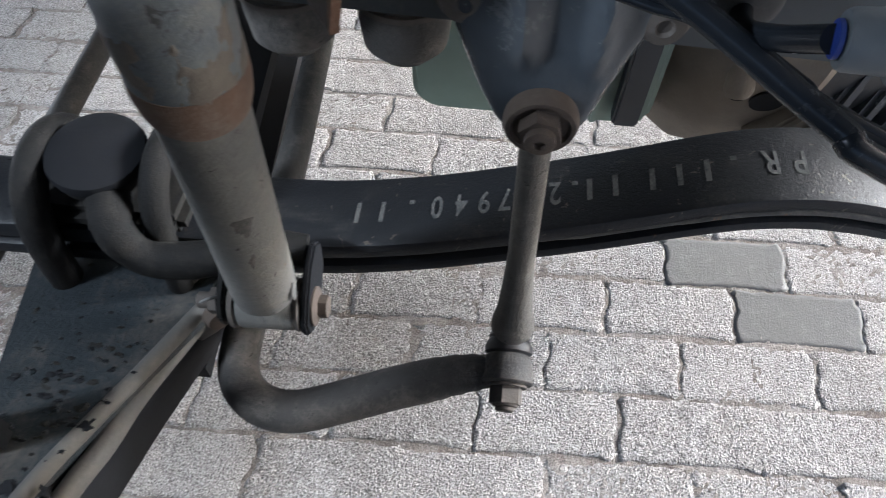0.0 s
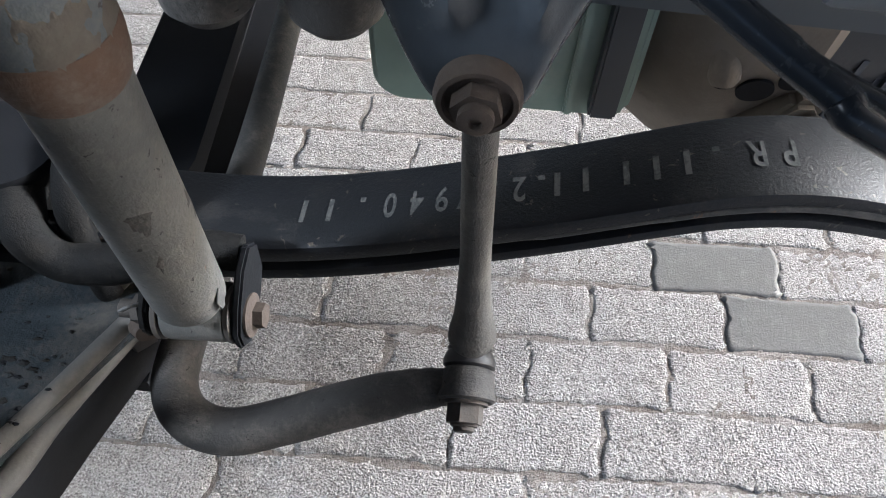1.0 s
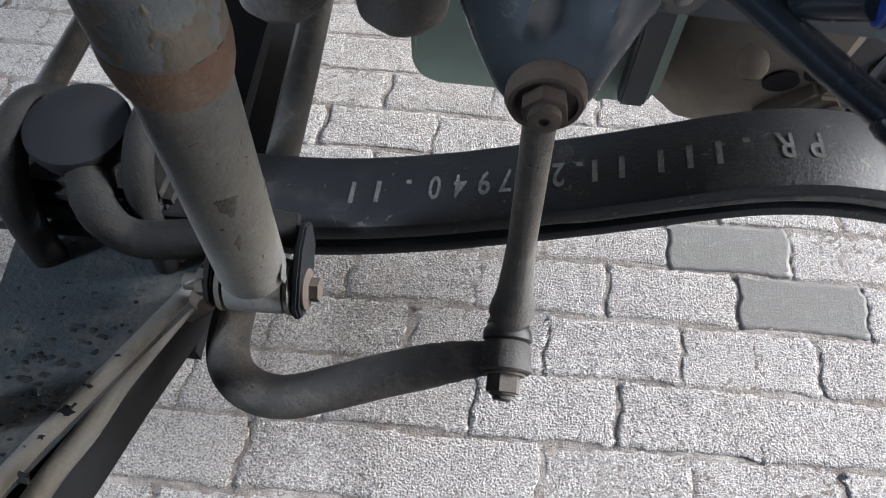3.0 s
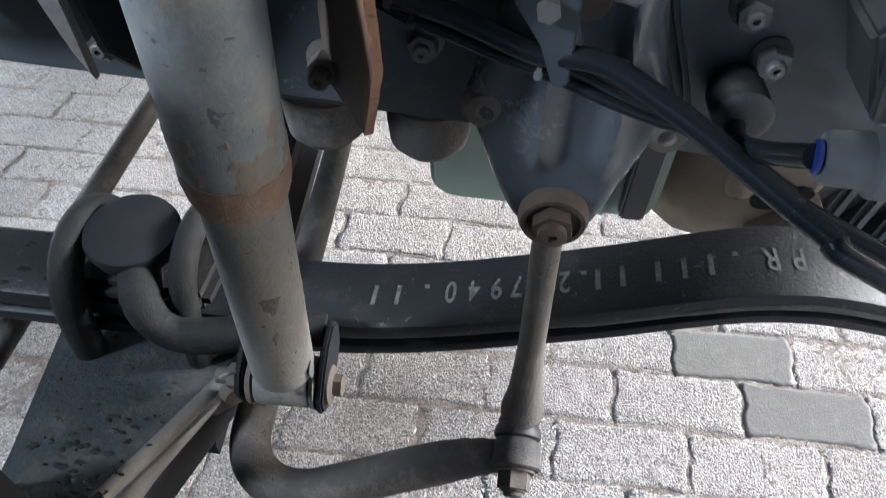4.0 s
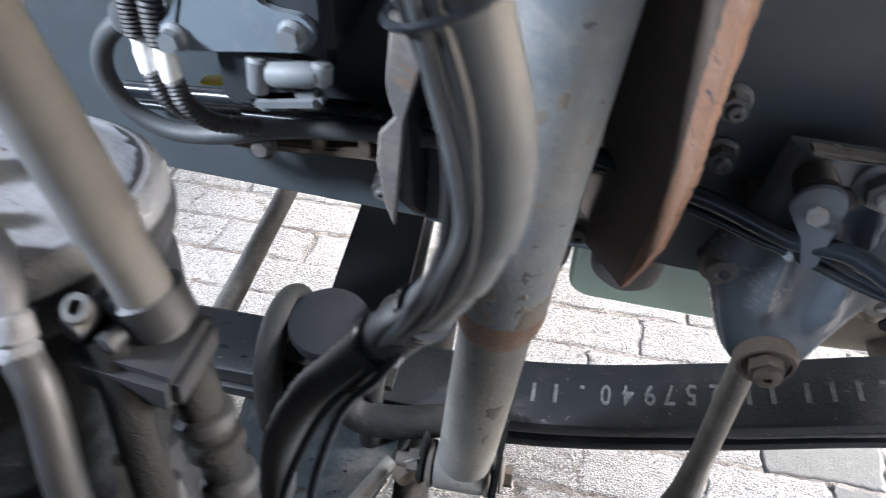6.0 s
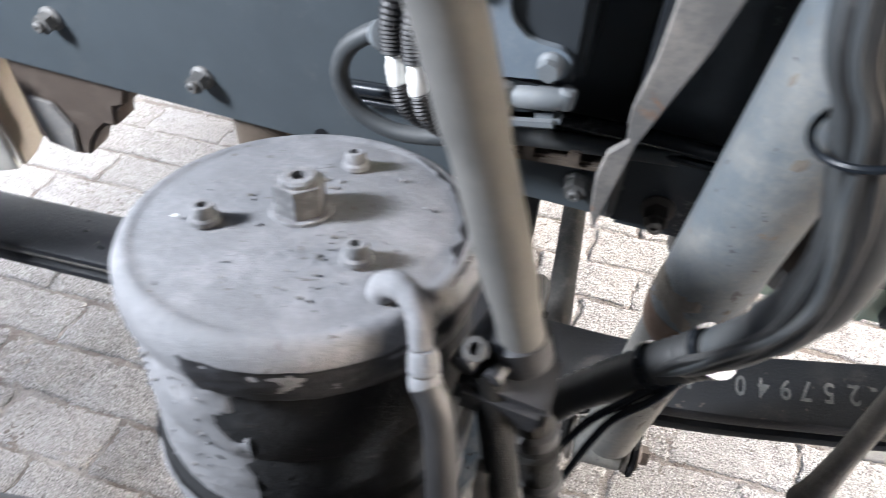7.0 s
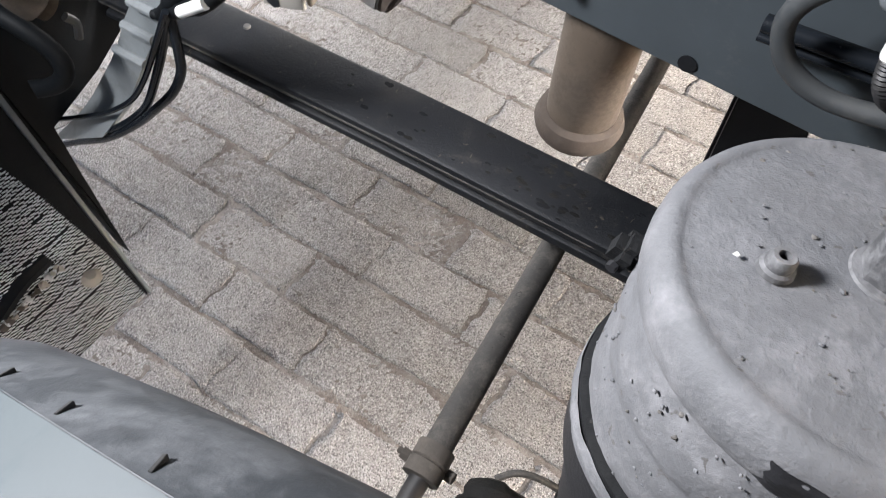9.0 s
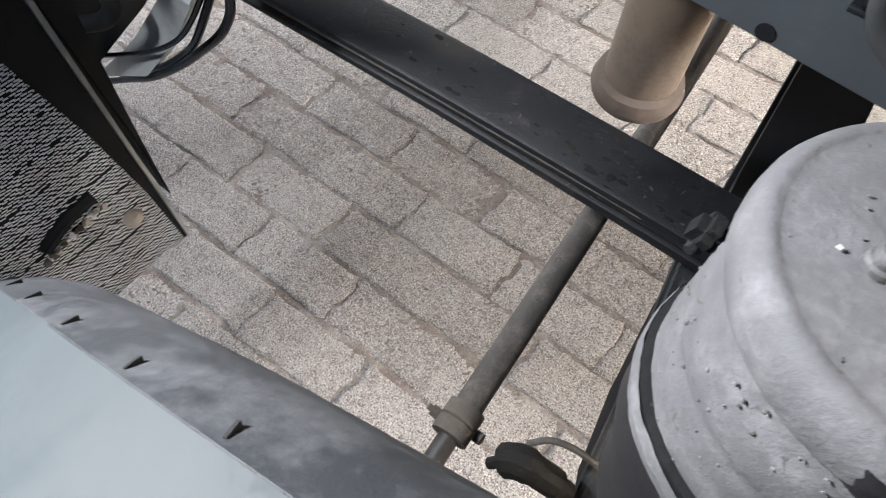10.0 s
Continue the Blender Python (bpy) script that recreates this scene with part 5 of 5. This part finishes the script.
part("cable_tie", tube([(-0.0775 + 0.0150 * math.cos(q), 0.1975 + 0.0165 * math.sin(q), 1.085 + 0.006 * math.cos(q)) for q in [math.pi * k / 8 for k in range(17)]], 0.0013, 8, 3), M_HOSE, bundle, "black cable tie")

# ---------------------------------------------------------------- valve unit on the rail
valve = thing("valve_unit", (-0.22, 0.40, 0.93), "blue-grey valve plate with black connectors and pale bolts", "valve unit")
part("cover_plate", plate([(-0.262, 0.969), (-0.188, 0.979)] + arc(-0.1875, 0.9895, 0.0105, -80, 95, 8) + [(-0.196, 1.0005), (-0.204, 1.003)] + arc(-0.199, 1.020, 0.016, 235, 175, 5) + [(-0.216, 1.09), (-0.243, 1.09), (-0.2455, 1.014), (-0.250, 1.001), (-0.258, 0.990)] + arc(-0.2565, 0.9785, 0.0095, 120, 255, 6), "xz", 0.350, 0.355, 0.0012), M_PLATE, valve)
part("valve_body", merge(block((-0.266, 0.3555, 0.972), (-0.170, 0.4315, 1.09), 0.006), block((-0.240, 0.356, 0.935), (-0.190, 0.42, 0.975), 0.004)), M_DARK, valve)
for x, z in ((-0.2565, 0.9785), (-0.1880, 0.9895), (-0.240, 1.032)):
    bolt("bolt", (x, 0.350, z), (0, -1, 0), 0.0108, 0.006, M_PLASTIC, valve, flange=0.0080)
for k, (x, y, z) in enumerate(((-0.2840, 0.3590, 0.948), (-0.2690, 0.3560, 0.946))):
    part("connector", lathe([(0.0058, 0), (0.0062, 0.002), (0.0062, 0.014), (0.0052, 0.016), (0.0052, 0.022), (0.0045, 0.023)], (x, y, z), (-0.12, 0.05, 1), 16), M_WHITE, valve, "white plastic connector collar")
    part("corrugated_hose", tube([(x, y, z + 0.002), (x + 0.005, y - 0.001, z - 0.014), (x + 0.016, y + 0.008, z - 0.030), (x + 0.036, y + 0.025, z - 0.040)], 0.0053, 12, 14, ribs=0.0010), M_RUBBER, valve)
    part("corrugated_hose", tube([(x - 0.003, y, z + 0.022), (x - 0.004, y + 0.004, z + 0.05), (x + 0.006, y + 0.012, z + 0.10), (x + 0.012, y + 0.02, z + 0.15)], 0.0062, 12, 20, ribs=0.0012), M_RUBBER, valve)
part("junction", merge(lathe([(0.0, 0), (0.009, 0.001), (0.010, 0.006), (0.010, 0.016), (0.0, 0.018)], (-0.300, 0.372, 0.972), (0.5, -0.6, 0.5), 18), block((-0.300, 0.362, 0.968), (-0.266, 0.380, 0.980), 0.004, (0, -12, 0))), M_PLASTIC, valve, "grey hose junction")
part("clip", block((-0.2625, 0.3700, 0.9375), (-0.2440, 0.3790, 0.9405), 0.001, (0, -8, 0)), M_YELLOW, valve, "yellow plastic clip")
part("fitting", merge(lathe([(0.0055, 0), (0.0065, 0.002), (0.0065, 0.020), (0.005, 0.022)], (-0.216, 0.357, 0.948), (0.1, 0, 1), 16), lathe([(0.0065, 0), (0.0078, 0.003), (0.0078, 0.024), (0.0055, 0.030)], (-0.208, 0.357, 0.960), (1, -0.05, 0.16), 18), lathe([(0.004, 0), (0.006, 0.002), (0.006, 0.012), (0.004, 0.014)], (-0.178, 0.357, 0.958), (0.1, 0, 1), 14), block((-0.222, 0.352, 0.938), (-0.178, 0.368, 0.950), 0.004, (0, -10, 0))), M_PLASTIC, valve, "grey air fittings")
part("loop_hose", tube([(-0.280, 0.388, 0.976), (-0.304, 0.385, 0.969), (-0.329, 0.385, 0.951), (-0.3385, 0.385, 0.926), (-0.327, 0.385, 0.900), (-0.299, 0.385, 0.8875), (-0.262, 0.386, 0.891), (-0.238, 0.390, 0.896), (-0.205, 0.398, 0.898), (-0.14, 0.405, 0.90), (-0.10, 0.410, 0.90)], 0.0066, 14, 10), M_GREYHOSE, valve, "grey looped hose")
part("rail_clip", merge(block((-0.268, 0.398, 0.876), (-0.140, 0.4315, 0.884), 0.002, (0, -4, 0)), block((-0.205, 0.394, 0.884), (-0.196, 0.402, 0.896), 0.001), block((-0.172, 0.394, 0.886), (-0.163, 0.402, 0.898), 0.001)), M_TANRUST, valve, "rusty ledge with clips")
part("ledge_bolt", lathe([(0.0, 0.0), (0.008, 0.0), (0.009, 0.005), (0.005, 0.010), (0.0, 0.010)], (-0.238, 0.394, 0.882), (0, -1, 0.2), 12), M_DUSTY, valve)

# ---------------------------------------------------------------- brackets at the front of the rail
fb = thing("angle_bracket", (-0.79, 0.44, 0.68), "pale dusty steel angle bracket with two holes", "bracket")
part("face_plate", plate([(-0.885, 0.83), (-0.802, 0.83), (-0.808, 0.652), (-0.836, 0.640), (-0.878, 0.628)], "xz", 0.440, 0.446, 0.001), M_LIGHTPLATE, fb)
part("side_plate", plate([(0.4465, 0.83), (0.4465, 0.655), (0.470, 0.660), (0.506, 0.682), (0.512, 0.725), (0.525, 0.83)], "yz", -0.8085, -0.8015, 0.001), M_TAN, fb, "tan dusty side of the bracket")
# Both holes are black discs, shade by colour only.
for x, z in ((-0.855, 0.676), (-0.859, 0.645)):
    part("hole", lathe([(0.0, 0.0), (0.0125, 0.0), (0.0125, 0.001), (0, 0.001)], (x, 0.4395, z), (0, -1, 0), 7), M_BLACK, fb)
cb = thing("rusty_bracket", (-0.70, 0.45, 0.74), "crumbly rusty bracket remnant under the rail", "bracket")
crumb = random.Random(8)
jagged = [(-0.745, 0.815), (-0.748, 0.765), (-0.752, 0.715), (-0.735, 0.706), (-0.712, 0.703), (-0.698, 0.698), (-0.686, 0.703), (-0.678, 0.722), (-0.662, 0.742), (-0.648, 0.752), (-0.634, 0.757), (-0.626, 0.778), (-0.612, 0.785), (-0.600, 0.815)]
part("body", plate([(x + crumb.uniform(-0.002, 0.002), z + crumb.uniform(-0.003, 0.003)) for x, z in jagged], "xz", 0.446, 0.480, 0.004), M_CUP, cb)
part("flap", plate([(-0.735, 0.775), (-0.738, 0.712), (-0.700, 0.705), (-0.690, 0.745), (-0.705, 0.772)], "xz", 0.441, 0.4455, 0.002), M_GUSSET, cb, "grey stained flap")

# ---------------------------------------------------------------- tyre
tyre = thing("truck_wheel", (-0.198, -0.093, 0.0), "front wheel with worn dusty grey tyre on the pavers", "wheel")
TYRE_AX = Vector((math.sin(radians(-7.9)), math.cos(radians(-7.9)), 0.0))
WHEEL_C = (-0.198, -0.093, 0.528)
shoulder = [(0.5265, 0.1300), (0.5218, 0.1350), (0.511, 0.1455), (0.494, 0.1545), (0.450, 0.162), (0.377, 0.157), (0.295, 0.13)]
tyre_part = part("tyre", lathe([(r, -w) for r, w in shoulder[::-1]] + [(r - 0.001, w) for r, w in shoulder], WHEEL_C, TYRE_AX, 120), M_TYRE, tyre, "mottled dusty tyre shoulder")
part("tread", lathe([(0.518, -0.1290), (0.5270, -0.1295), (0.5300, -0.10), (0.532, 0.0), (0.5300, 0.10), (0.5270, 0.1295), (0.518, 0.1290)], WHEEL_C, TYRE_AX, 120), M_TREAD, tyre, "smooth worn grey tread")
part("rim", lathe([(0.0, -0.05), (0.20, -0.06), (0.28, -0.12), (0.295, -0.125), (0.295, 0.125), (0.28, 0.12), (0.20, 0.02), (0, 0.0)], WHEEL_C, TYRE_AX, 60), M_DUSTY, tyre)
sx, sy, sz = frame_of(TYRE_AX)
sipe_mesh = None
for k in range(64):
    a = 2 * math.pi * k / 64
    rad_dir = sx * math.cos(a) + sy * math.sin(a)
    tan_dir = sx * -math.sin(a) + sy * math.cos(a)
    c = Vector(WHEEL_C) + rad_dir * 0.5222 + sz * 0.1350
    if sipe_mesh is None:
        b = block((-0.0008, -0.0035, -0.003), (0.0008, 0.0035, 0.0), 0.0002)
        sipe = part("sipe", b, M_RUBBER, tyre_part, "", False)
        sipe_mesh = sipe.data
    else:
        sipe = new("sipe", sipe_mesh)
        sipe.parent = tyre_part
    up = (rad_dir * 0.86 + sz * 0.5).normalized()
    side = tan_dir.cross(up).normalized()
    turn = Matrix((tan_dir, -side, up)).transposed().to_4x4()
    sipe.matrix_basis = Matrix.Translation(c) @ turn @ Matrix.Rotation(0.35, 4, 'Z')

# ---------------------------------------------------------------- radiator corner at the front
rad = thing("radiator", (-0.95, 0.05, 0.34), "aluminium radiator core with damaged fins and dark side rail", "radiator")
part("core", block((-0.945, -0.75, 0.336), (-0.901, 0.122, 0.77), 0.002), M_SHADEBLACK, rad)
part("mounting_leg", block((-0.945, -0.70, 0.0), (-0.91, -0.64, 0.34), 0.004), M_DARK, rad)
fin_bm = bmesh.new()
fin_rnd = random.Random(3)
for k in range(114):
    z = 0.340 + 0.0036 * k
    y = -0.45 + 0.0036 * (k % 2)
    while y < 0.118:
        w = 0.0060 + fin_rnd.uniform(-0.0008, 0.0008)
        lean = fin_rnd.uniform(-0.0005, 0.0006)
        x = -0.8995 + fin_rnd.uniform(-0.001, 0.001)
        if k % 11 or fin_rnd.random() < 0.6:
            fin_bm.faces.new([fin_bm.verts.new(q) for q in ((x, y, z), (x + 0.0012, y + w, z + lean), (x + 0.0012, y + w, z + lean + 0.0021), (x, y, z + 0.0021))])
        y += 0.0072
tagged(part("fin_core", fin_bm, M_FIN, rad, "rows of bent aluminium fins"), kind="stuff")
part("side_rail", plate([(0.1200, 0.335), (0.1235, 0.335), (0.1375, 0.80), (0.080, 0.80), (0.107, 0.60), (0.118, 0.46)], "yz", -0.945, -0.8950, 0.002), M_PIT, rad, "dark plastic side rail")
part("edge_strip", plate([(0.1240, 0.336), (0.1285, 0.336), (0.1435, 0.80), (0.1380, 0.80)], "yz", -0.945, -0.8925, 0.001), M_STRIP, rad, "pale metal edge strip")
part("side_cover", plate([(0.1440, 0.40), (0.1445, 0.90), (0.186, 0.90), (0.178, 0.744), (0.172, 0.70), (0.166, 0.645), (0.160, 0.587), (0.152, 0.50)], "yz", -0.944, -0.912, 0.004), M_PIT, rad, "dark curved side cover")
part("scar", tube([(-0.905, -0.010, 0.505), (-0.904, 0.030, 0.521), (-0.905, 0.068, 0.523)], 0.013, 10, 5), M_PIT, rad, "dark gouge in the fins")
for k in range(22):
    g = bmesh.new()
    bmesh.ops.create_icosphere(g, subdivisions=1, radius=fin_rnd.uniform(0.002, 0.006))
    u = fin_rnd.random()
    for v in g.verts:
        v.co = v.co * fin_rnd.uniform(0.6, 1.3) + Vector((-0.897, -0.02 + 0.10 * u, 0.488 + 0.016 * u + fin_rnd.uniform(-0.004, 0.004)))
    part("mud_clod", g, (M_LIGHTPLATE, M_OLDBOLT, M_FIN)[k % 3], rad, "", False)
part("clod", lathe([(0, -0.012), (0.012, -0.006), (0.014, 0.003), (0.007, 0.011), (0, 0.012)], (-0.899, 0.085, 0.446), (0.4, 0.2, 1), 9), M_LIGHTPLATE, rad, "clod of pale mud")


duct = thing("air_duct", (-0.95, 0.30, 0.60), "grey plastic duct strip with raised ribs and black cables", "duct")


def strip_between(left, right, thick):
    bm = bmesh.new()
    rings = []
    for a, b in zip(smooth_path(left, 6), smooth_path(right, 6)):
        t = Vector((0.0, thick, 0.0))
        rings.append([bm.verts.new(q) for q in (a, b, b + t, a + t)])
    for a, b in zip(rings, rings[1:]):
        for k in range(4):
            bm.faces.new((a[k], a[(k + 1) % 4], b[(k + 1) % 4], b[k]))
    bm.faces.new(rings[0][::-1])
    bm.faces.new(rings[-1])
    return bm


part("strip", strip_between([(-0.904, 0.318, 0.767), (-0.917, 0.315, 0.733), (-0.932, 0.312, 0.695), (-0.963, 0.308, 0.653), (-1.002, 0.302, 0.597), (-1.061, 0.292, 0.523), (-1.142, 0.27, 0.424), (-1.292, 0.24, 0.271)], [(-0.824, 0.318, 0.799), (-0.843, 0.315, 0.766), (-0.873, 0.312, 0.713), (-0.91, 0.308, 0.658), (-0.944, 0.302, 0.61), (-1.013, 0.292, 0.513), (-1.028, 0.27, 0.485), (-1.048, 0.24, 0.454)], 0.02), M_STRIP, duct)
for a, b in (((-0.924, 0.308, 0.702), (-0.875, 0.308, 0.706)), ((-0.956, 0.304, 0.656), (-0.905, 0.304, 0.660)), ((-0.995, 0.298, 0.603), (-0.940, 0.298, 0.608))):
    part("rib", tube([a, b], 0.0060, 10, 1), M_STRIP, duct)
part("cable", tube([(-0.859, 0.31, 0.72), (-0.858, 0.305, 0.695), (-0.859, 0.3, 0.667), (-0.863, 0.295, 0.643), (-0.881, 0.285, 0.61), (-0.921, 0.275, 0.565), (-0.979, 0.265, 0.505), (-1.059, 0.25, 0.435), (-1.154, 0.24, 0.367), (-1.252, 0.225, 0.299)], 0.0056, 12, 8), M_HOSE, duct)
part("cable", tube([(-0.854, 0.305, 0.725), (-0.882, 0.3, 0.67), (-0.905, 0.29, 0.623), (-0.939, 0.28, 0.564), (-0.976, 0.275, 0.519), (-1.024, 0.26, 0.474), (-1.124, 0.25, 0.391)], 0.0052, 12, 8), M_HOSE, duct)
part("cable", tube([(-0.847, 0.3, 0.733), (-0.878, 0.295, 0.685), (-0.929, 0.285, 0.605), (-0.975, 0.275, 0.546), (-1.036, 0.262, 0.494), (-1.101, 0.25, 0.452), (-1.185, 0.235, 0.402)], 0.0036, 12, 8), M_HOSE, duct)
for path in ([(-0.883, 0.305, 0.707), (-0.871, 0.308, 0.712), (-0.832, 0.312, 0.735), (-0.806, 0.32, 0.75), (-0.777, 0.34, 0.779), (-0.77, 0.36, 0.787), (-0.762, 0.38, 0.802), (-0.758, 0.4, 0.839)],
             [(-0.877, 0.305, 0.709), (-0.87, 0.308, 0.714), (-0.844, 0.315, 0.741), (-0.832, 0.325, 0.752), (-0.826, 0.34, 0.764), (-0.823, 0.36, 0.796), (-0.82, 0.38, 0.845)],
             [(-0.870, 0.309, 0.715), (-0.856, 0.316, 0.735), (-0.846, 0.328, 0.765), (-0.838, 0.345, 0.80), (-0.833, 0.37, 0.85)]):
    part("wrapped_loom", tube(path, [0.0050, 0.0062, 0.0078, 0.0088, 0.0096, 0.0100, 0.0100, 0.0100][:len(path)], 12, 8, ribs=0.0005), M_PIT, duct, "black taped cable loom")
part("label_tag", tube([(-0.828, 0.304, 0.739), (-0.798, 0.315, 0.757)], 0.0062, 12, 1), M_WHITE, duct, "white cable label")

bay = thing("front_unit", (-1.25, 0.1, 0.5), "dark plastic unit behind the radiator corner", "front unit")
# The sun reaches this face, so its shade is given by colour.
part("body", plate([(-0.40, 0.36), (0.19, 0.365), (0.20, 0.405), (0.26, 0.425), (0.325, 0.445), (0.385, 0.475), (0.42, 0.52), (0.42, 1.40), (-0.40, 1.40)], "yz", -1.60, -1.15, 0.01), M_PIT, bay)
part("pipe", tube([(-1.35, 0.15, 0.44), (-1.21, 0.18, 0.50), (-1.082, 0.235, 0.539), (-1.059, 0.255, 0.587), (-1.123, 0.24, 0.639), (-1.288, 0.22, 0.639)], 0.012, 12, 6), M_PIT, bay)
part("rusty_elbow", tube([(-1.018, 0.235, 0.794), (-1.021, 0.24, 0.752), (-1.021, 0.25, 0.707), (-1.014, 0.263, 0.68)], [0.026, 0.026, 0.024, 0.016], 18, 6), M_TANRUST, bay, "rusty brown pipe elbow")
part("elbow_clip", tube([(-1.01, 0.271, 0.664), (-1.009, 0.278, 0.649), (-1.01, 0.272, 0.631)], 0.005, 8, 5), M_BOLT, bay)

# ---------------------------------------------------------------- crumpled boot on the wheel hub
boot = thing("torn_boot", (-0.345, 0.13, 0.55), "torn grey rubber boot with a loose wire", "rubber boot")
part("boot", tube([(-0.370, 0.118, 0.53), (-0.350, 0.132, 0.555), (-0.323, 0.138, 0.545), (-0.298, 0.145, 0.52)], [0.006, 0.017, 0.015, 0.010], 10, 5), M_GRIME, boot)
part("wire", tube([(-0.352, 0.150, 0.555), (-0.338, 0.163, 0.565), (-0.315, 0.172, 0.560), (-0.283, 0.178, 0.54)], 0.0035, 8, 6), M_DUSTY, boot)

# ---------------------------------------------------------------- ground
ground = thing("ground", (0, 0, 0), "sandy ground under worn grey concrete pavers", "ground", kind="structure")
bm = bmesh.new()
bmesh.ops.create_grid(bm, x_segments=1, y_segments=1, size=150.0)
bmesh.ops.translate(bm, vec=(0, 0, -0.012), verts=bm.verts)
part("joint_sand", bm, M_SAND, ground)


def sand_bed(x0, x1, y0, y1, step):
    """Uneven sand that fills the joints and spills over the pavers' edges here and there."""
    nx, ny = round((x1 - x0) / step), round((y1 - y0) / step)
    vs = []
    for j in range(ny + 1):
        for i in range(nx + 1):
            x, y = x0 + step * i, y0 + step * j
            q = Vector((x, y, 0.0))
            vs.append((x, y, -0.0019 + 0.0008 * noise.noise(q * 7.0) + 0.0012 * noise.noise(q * 38.0) + 0.0022 * noise.noise(q * 120.0)))
    fs = [(a, a + 1, a + nx + 2, a + nx + 1) for j in range(ny) for i in range(nx) for a in (j * (nx + 1) + i,)]
    me = bpy.data.meshes.new("sand_bed")
    me.from_pydata(vs, [], fs)
    me.polygons.foreach_set("use_smooth", [True] * len(fs))
    me.materials.append(M_SAND)
    ob = new("sand_bed", me)
    ob.parent = ground
    return tagged(ob, "gritty brown sand between the pavers", kind="stuff")


sand_bed(-2.0, 1.4, 0.0, 2.2, 0.006)

PL, PW = 0.2285, 0.1135


def paver_mesh(seed):
    """A worn interlocking paver: wavy ragged rim, slightly rounded and uneven."""
    rnd = random.Random(seed)
    bm = bmesh.new()
    hx, hy = PL / 2 - 0.0034, PW / 2 - 0.0060
    nx, ny = 30, 16

    def zigzag(u):
        """The short ends step in and out like a flattened S."""
        return 0.0045 * max(-1.0, min(1.0, 1.8 * math.sin(2 * math.pi * u / PW + 0.4)))

    outline = []
    for i in range(nx):
        outline.append((-hx + 2 * hx * i / nx, -hy, 0))
    for j in range(ny):
        outline.append((hx, -hy + 2 * hy * j / ny, 1))
    for i in range(nx):
        outline.append((hx - 2 * hx * i / nx, hy, 0))
    for j in range(ny):
        outline.append((-hx, hy - 2 * hy * j / ny, 1))
    rim, inner = [], []
    for x, y, side in outline:
        q = Vector((x + seed * 3.1, y, seed * 1.7))
        wear = 0.0044 * noise.noise(q * 24.0) + 0.0040 * noise.noise(q * 75.0) + rnd.uniform(-0.0010, 0.0010)
        corner = 0.0060 * max(0.0, abs(x) / hx + abs(y) / hy - 1.75) / 0.25
        if side:
            x += zigzag(y) + math.copysign(wear - corner, x)
            y -= math.copysign(corner, y)
        else:
            x += zigzag(y) * (abs(x) / hx) ** 6
            y += math.copysign(wear - corner, y) + 0.0012 * math.sin(2 * math.pi * x / PL + 0.6)
        rim.append(bm.verts.new((x, y, -rnd.uniform(0.0006, 0.0014))))
        k = rnd.uniform(0.004, 0.010)
        inner.append(bm.verts.new((x * (1 - k / hx), y * (1 - k / hy), 0.0)))
    n = len(rim)
    low = [bm.verts.new((v.co.x * 1.01, v.co.y * 1.01, -0.02)) for v in rim]
    for i in range(n):
        j = (i + 1) % n
        bm.faces.new((rim[i], rim[j], inner[j], inner[i]))
        bm.faces.new((low[i], low[j], rim[j], rim[i]))
    bm.faces.new(inner)
    bmesh.ops.recalc_face_normals(bm, faces=bm.faces[:])
    for f in bm.faces:
        f.smooth = len(f.verts) == 4
    me = bpy.data.meshes.new("paver")
    bm.to_mesh(me)
    bm.free()
    me.materials.append(M_PAVER)
    return me


pavers = [paver_mesh(s) for s in range(10)]
PAVE_TURN = Matrix.Rotation(radians(2.0), 4, 'Z')
rnd = random.Random(5)
spots = []
for j in range(-32, 37):
    for i in range(-24, 20):
        x = (i + 0.5 * ((j + 1) % 2)) * PL + 0.006 * rnd.uniform(-1, 1) + 0.137
        y = (j + 0.5) * PW + 0.002 * rnd.uniform(-1, 1) + 0.6786
        p = PAVE_TURN @ Vector((x, y, 0))
        m = Matrix.Translation((p.x, p.y, rnd.uniform(-0.0012, 0.0010))) @ Matrix.Rotation(radians(2.2 + rnd.uniform(-0.9, 0.9)), 4, 'Z') @ Matrix.Rotation(rnd.uniform(-0.007, 0.007), 4, 'X') @ Matrix.Rotation(rnd.uniform(-0.005, 0.005), 4, 'Y')
        spots.append((p, m, rnd.randrange(10)))
near = [s for s in spots if -1.9 < s[0].x < 1.15 and 0.0 < s[0].y < 2.4]
near.sort(key=lambda s: (s[0].x + 0.3) ** 2 * 0.6 + (s[0].y - 0.8) ** 2)
near = near[:298]
smooth_spots = [min(near, key=lambda s: (s[0].x - ax) ** 2 + (s[0].y - ay) ** 2) for ax, ay in ((0.567, 0.855), (0.69, 0.750))]
chosen = {id(s) for s in near}
for p, m, k in near:
    k_mesh = pavers[k]
    if any(q[1] is m for q in smooth_spots):
        k_mesh = pavers[k].copy()
        k_mesh.materials[0] = M_PAVER_SMOOTH
    ob = new("paver", k_mesh)
    ob.parent = ground
    ob.matrix_basis = m
verts, faces = [], []
for s in spots:
    if id(s) in chosen:
        continue
    me, base = pavers[s[2]], len(verts)
    verts += [tuple(s[1] @ v.co) for v in me.vertices]
    faces += [tuple(base + q for q in f.vertices) for f in me.polygons]
me = bpy.data.meshes.new("far_pavers")
me.from_pydata(verts, [], faces)
me.materials.append(M_PAVER)
far = new("far_pavers", me)
far.parent = ground
tagged(far, "worn grey concrete pavers further off", kind="stuff")
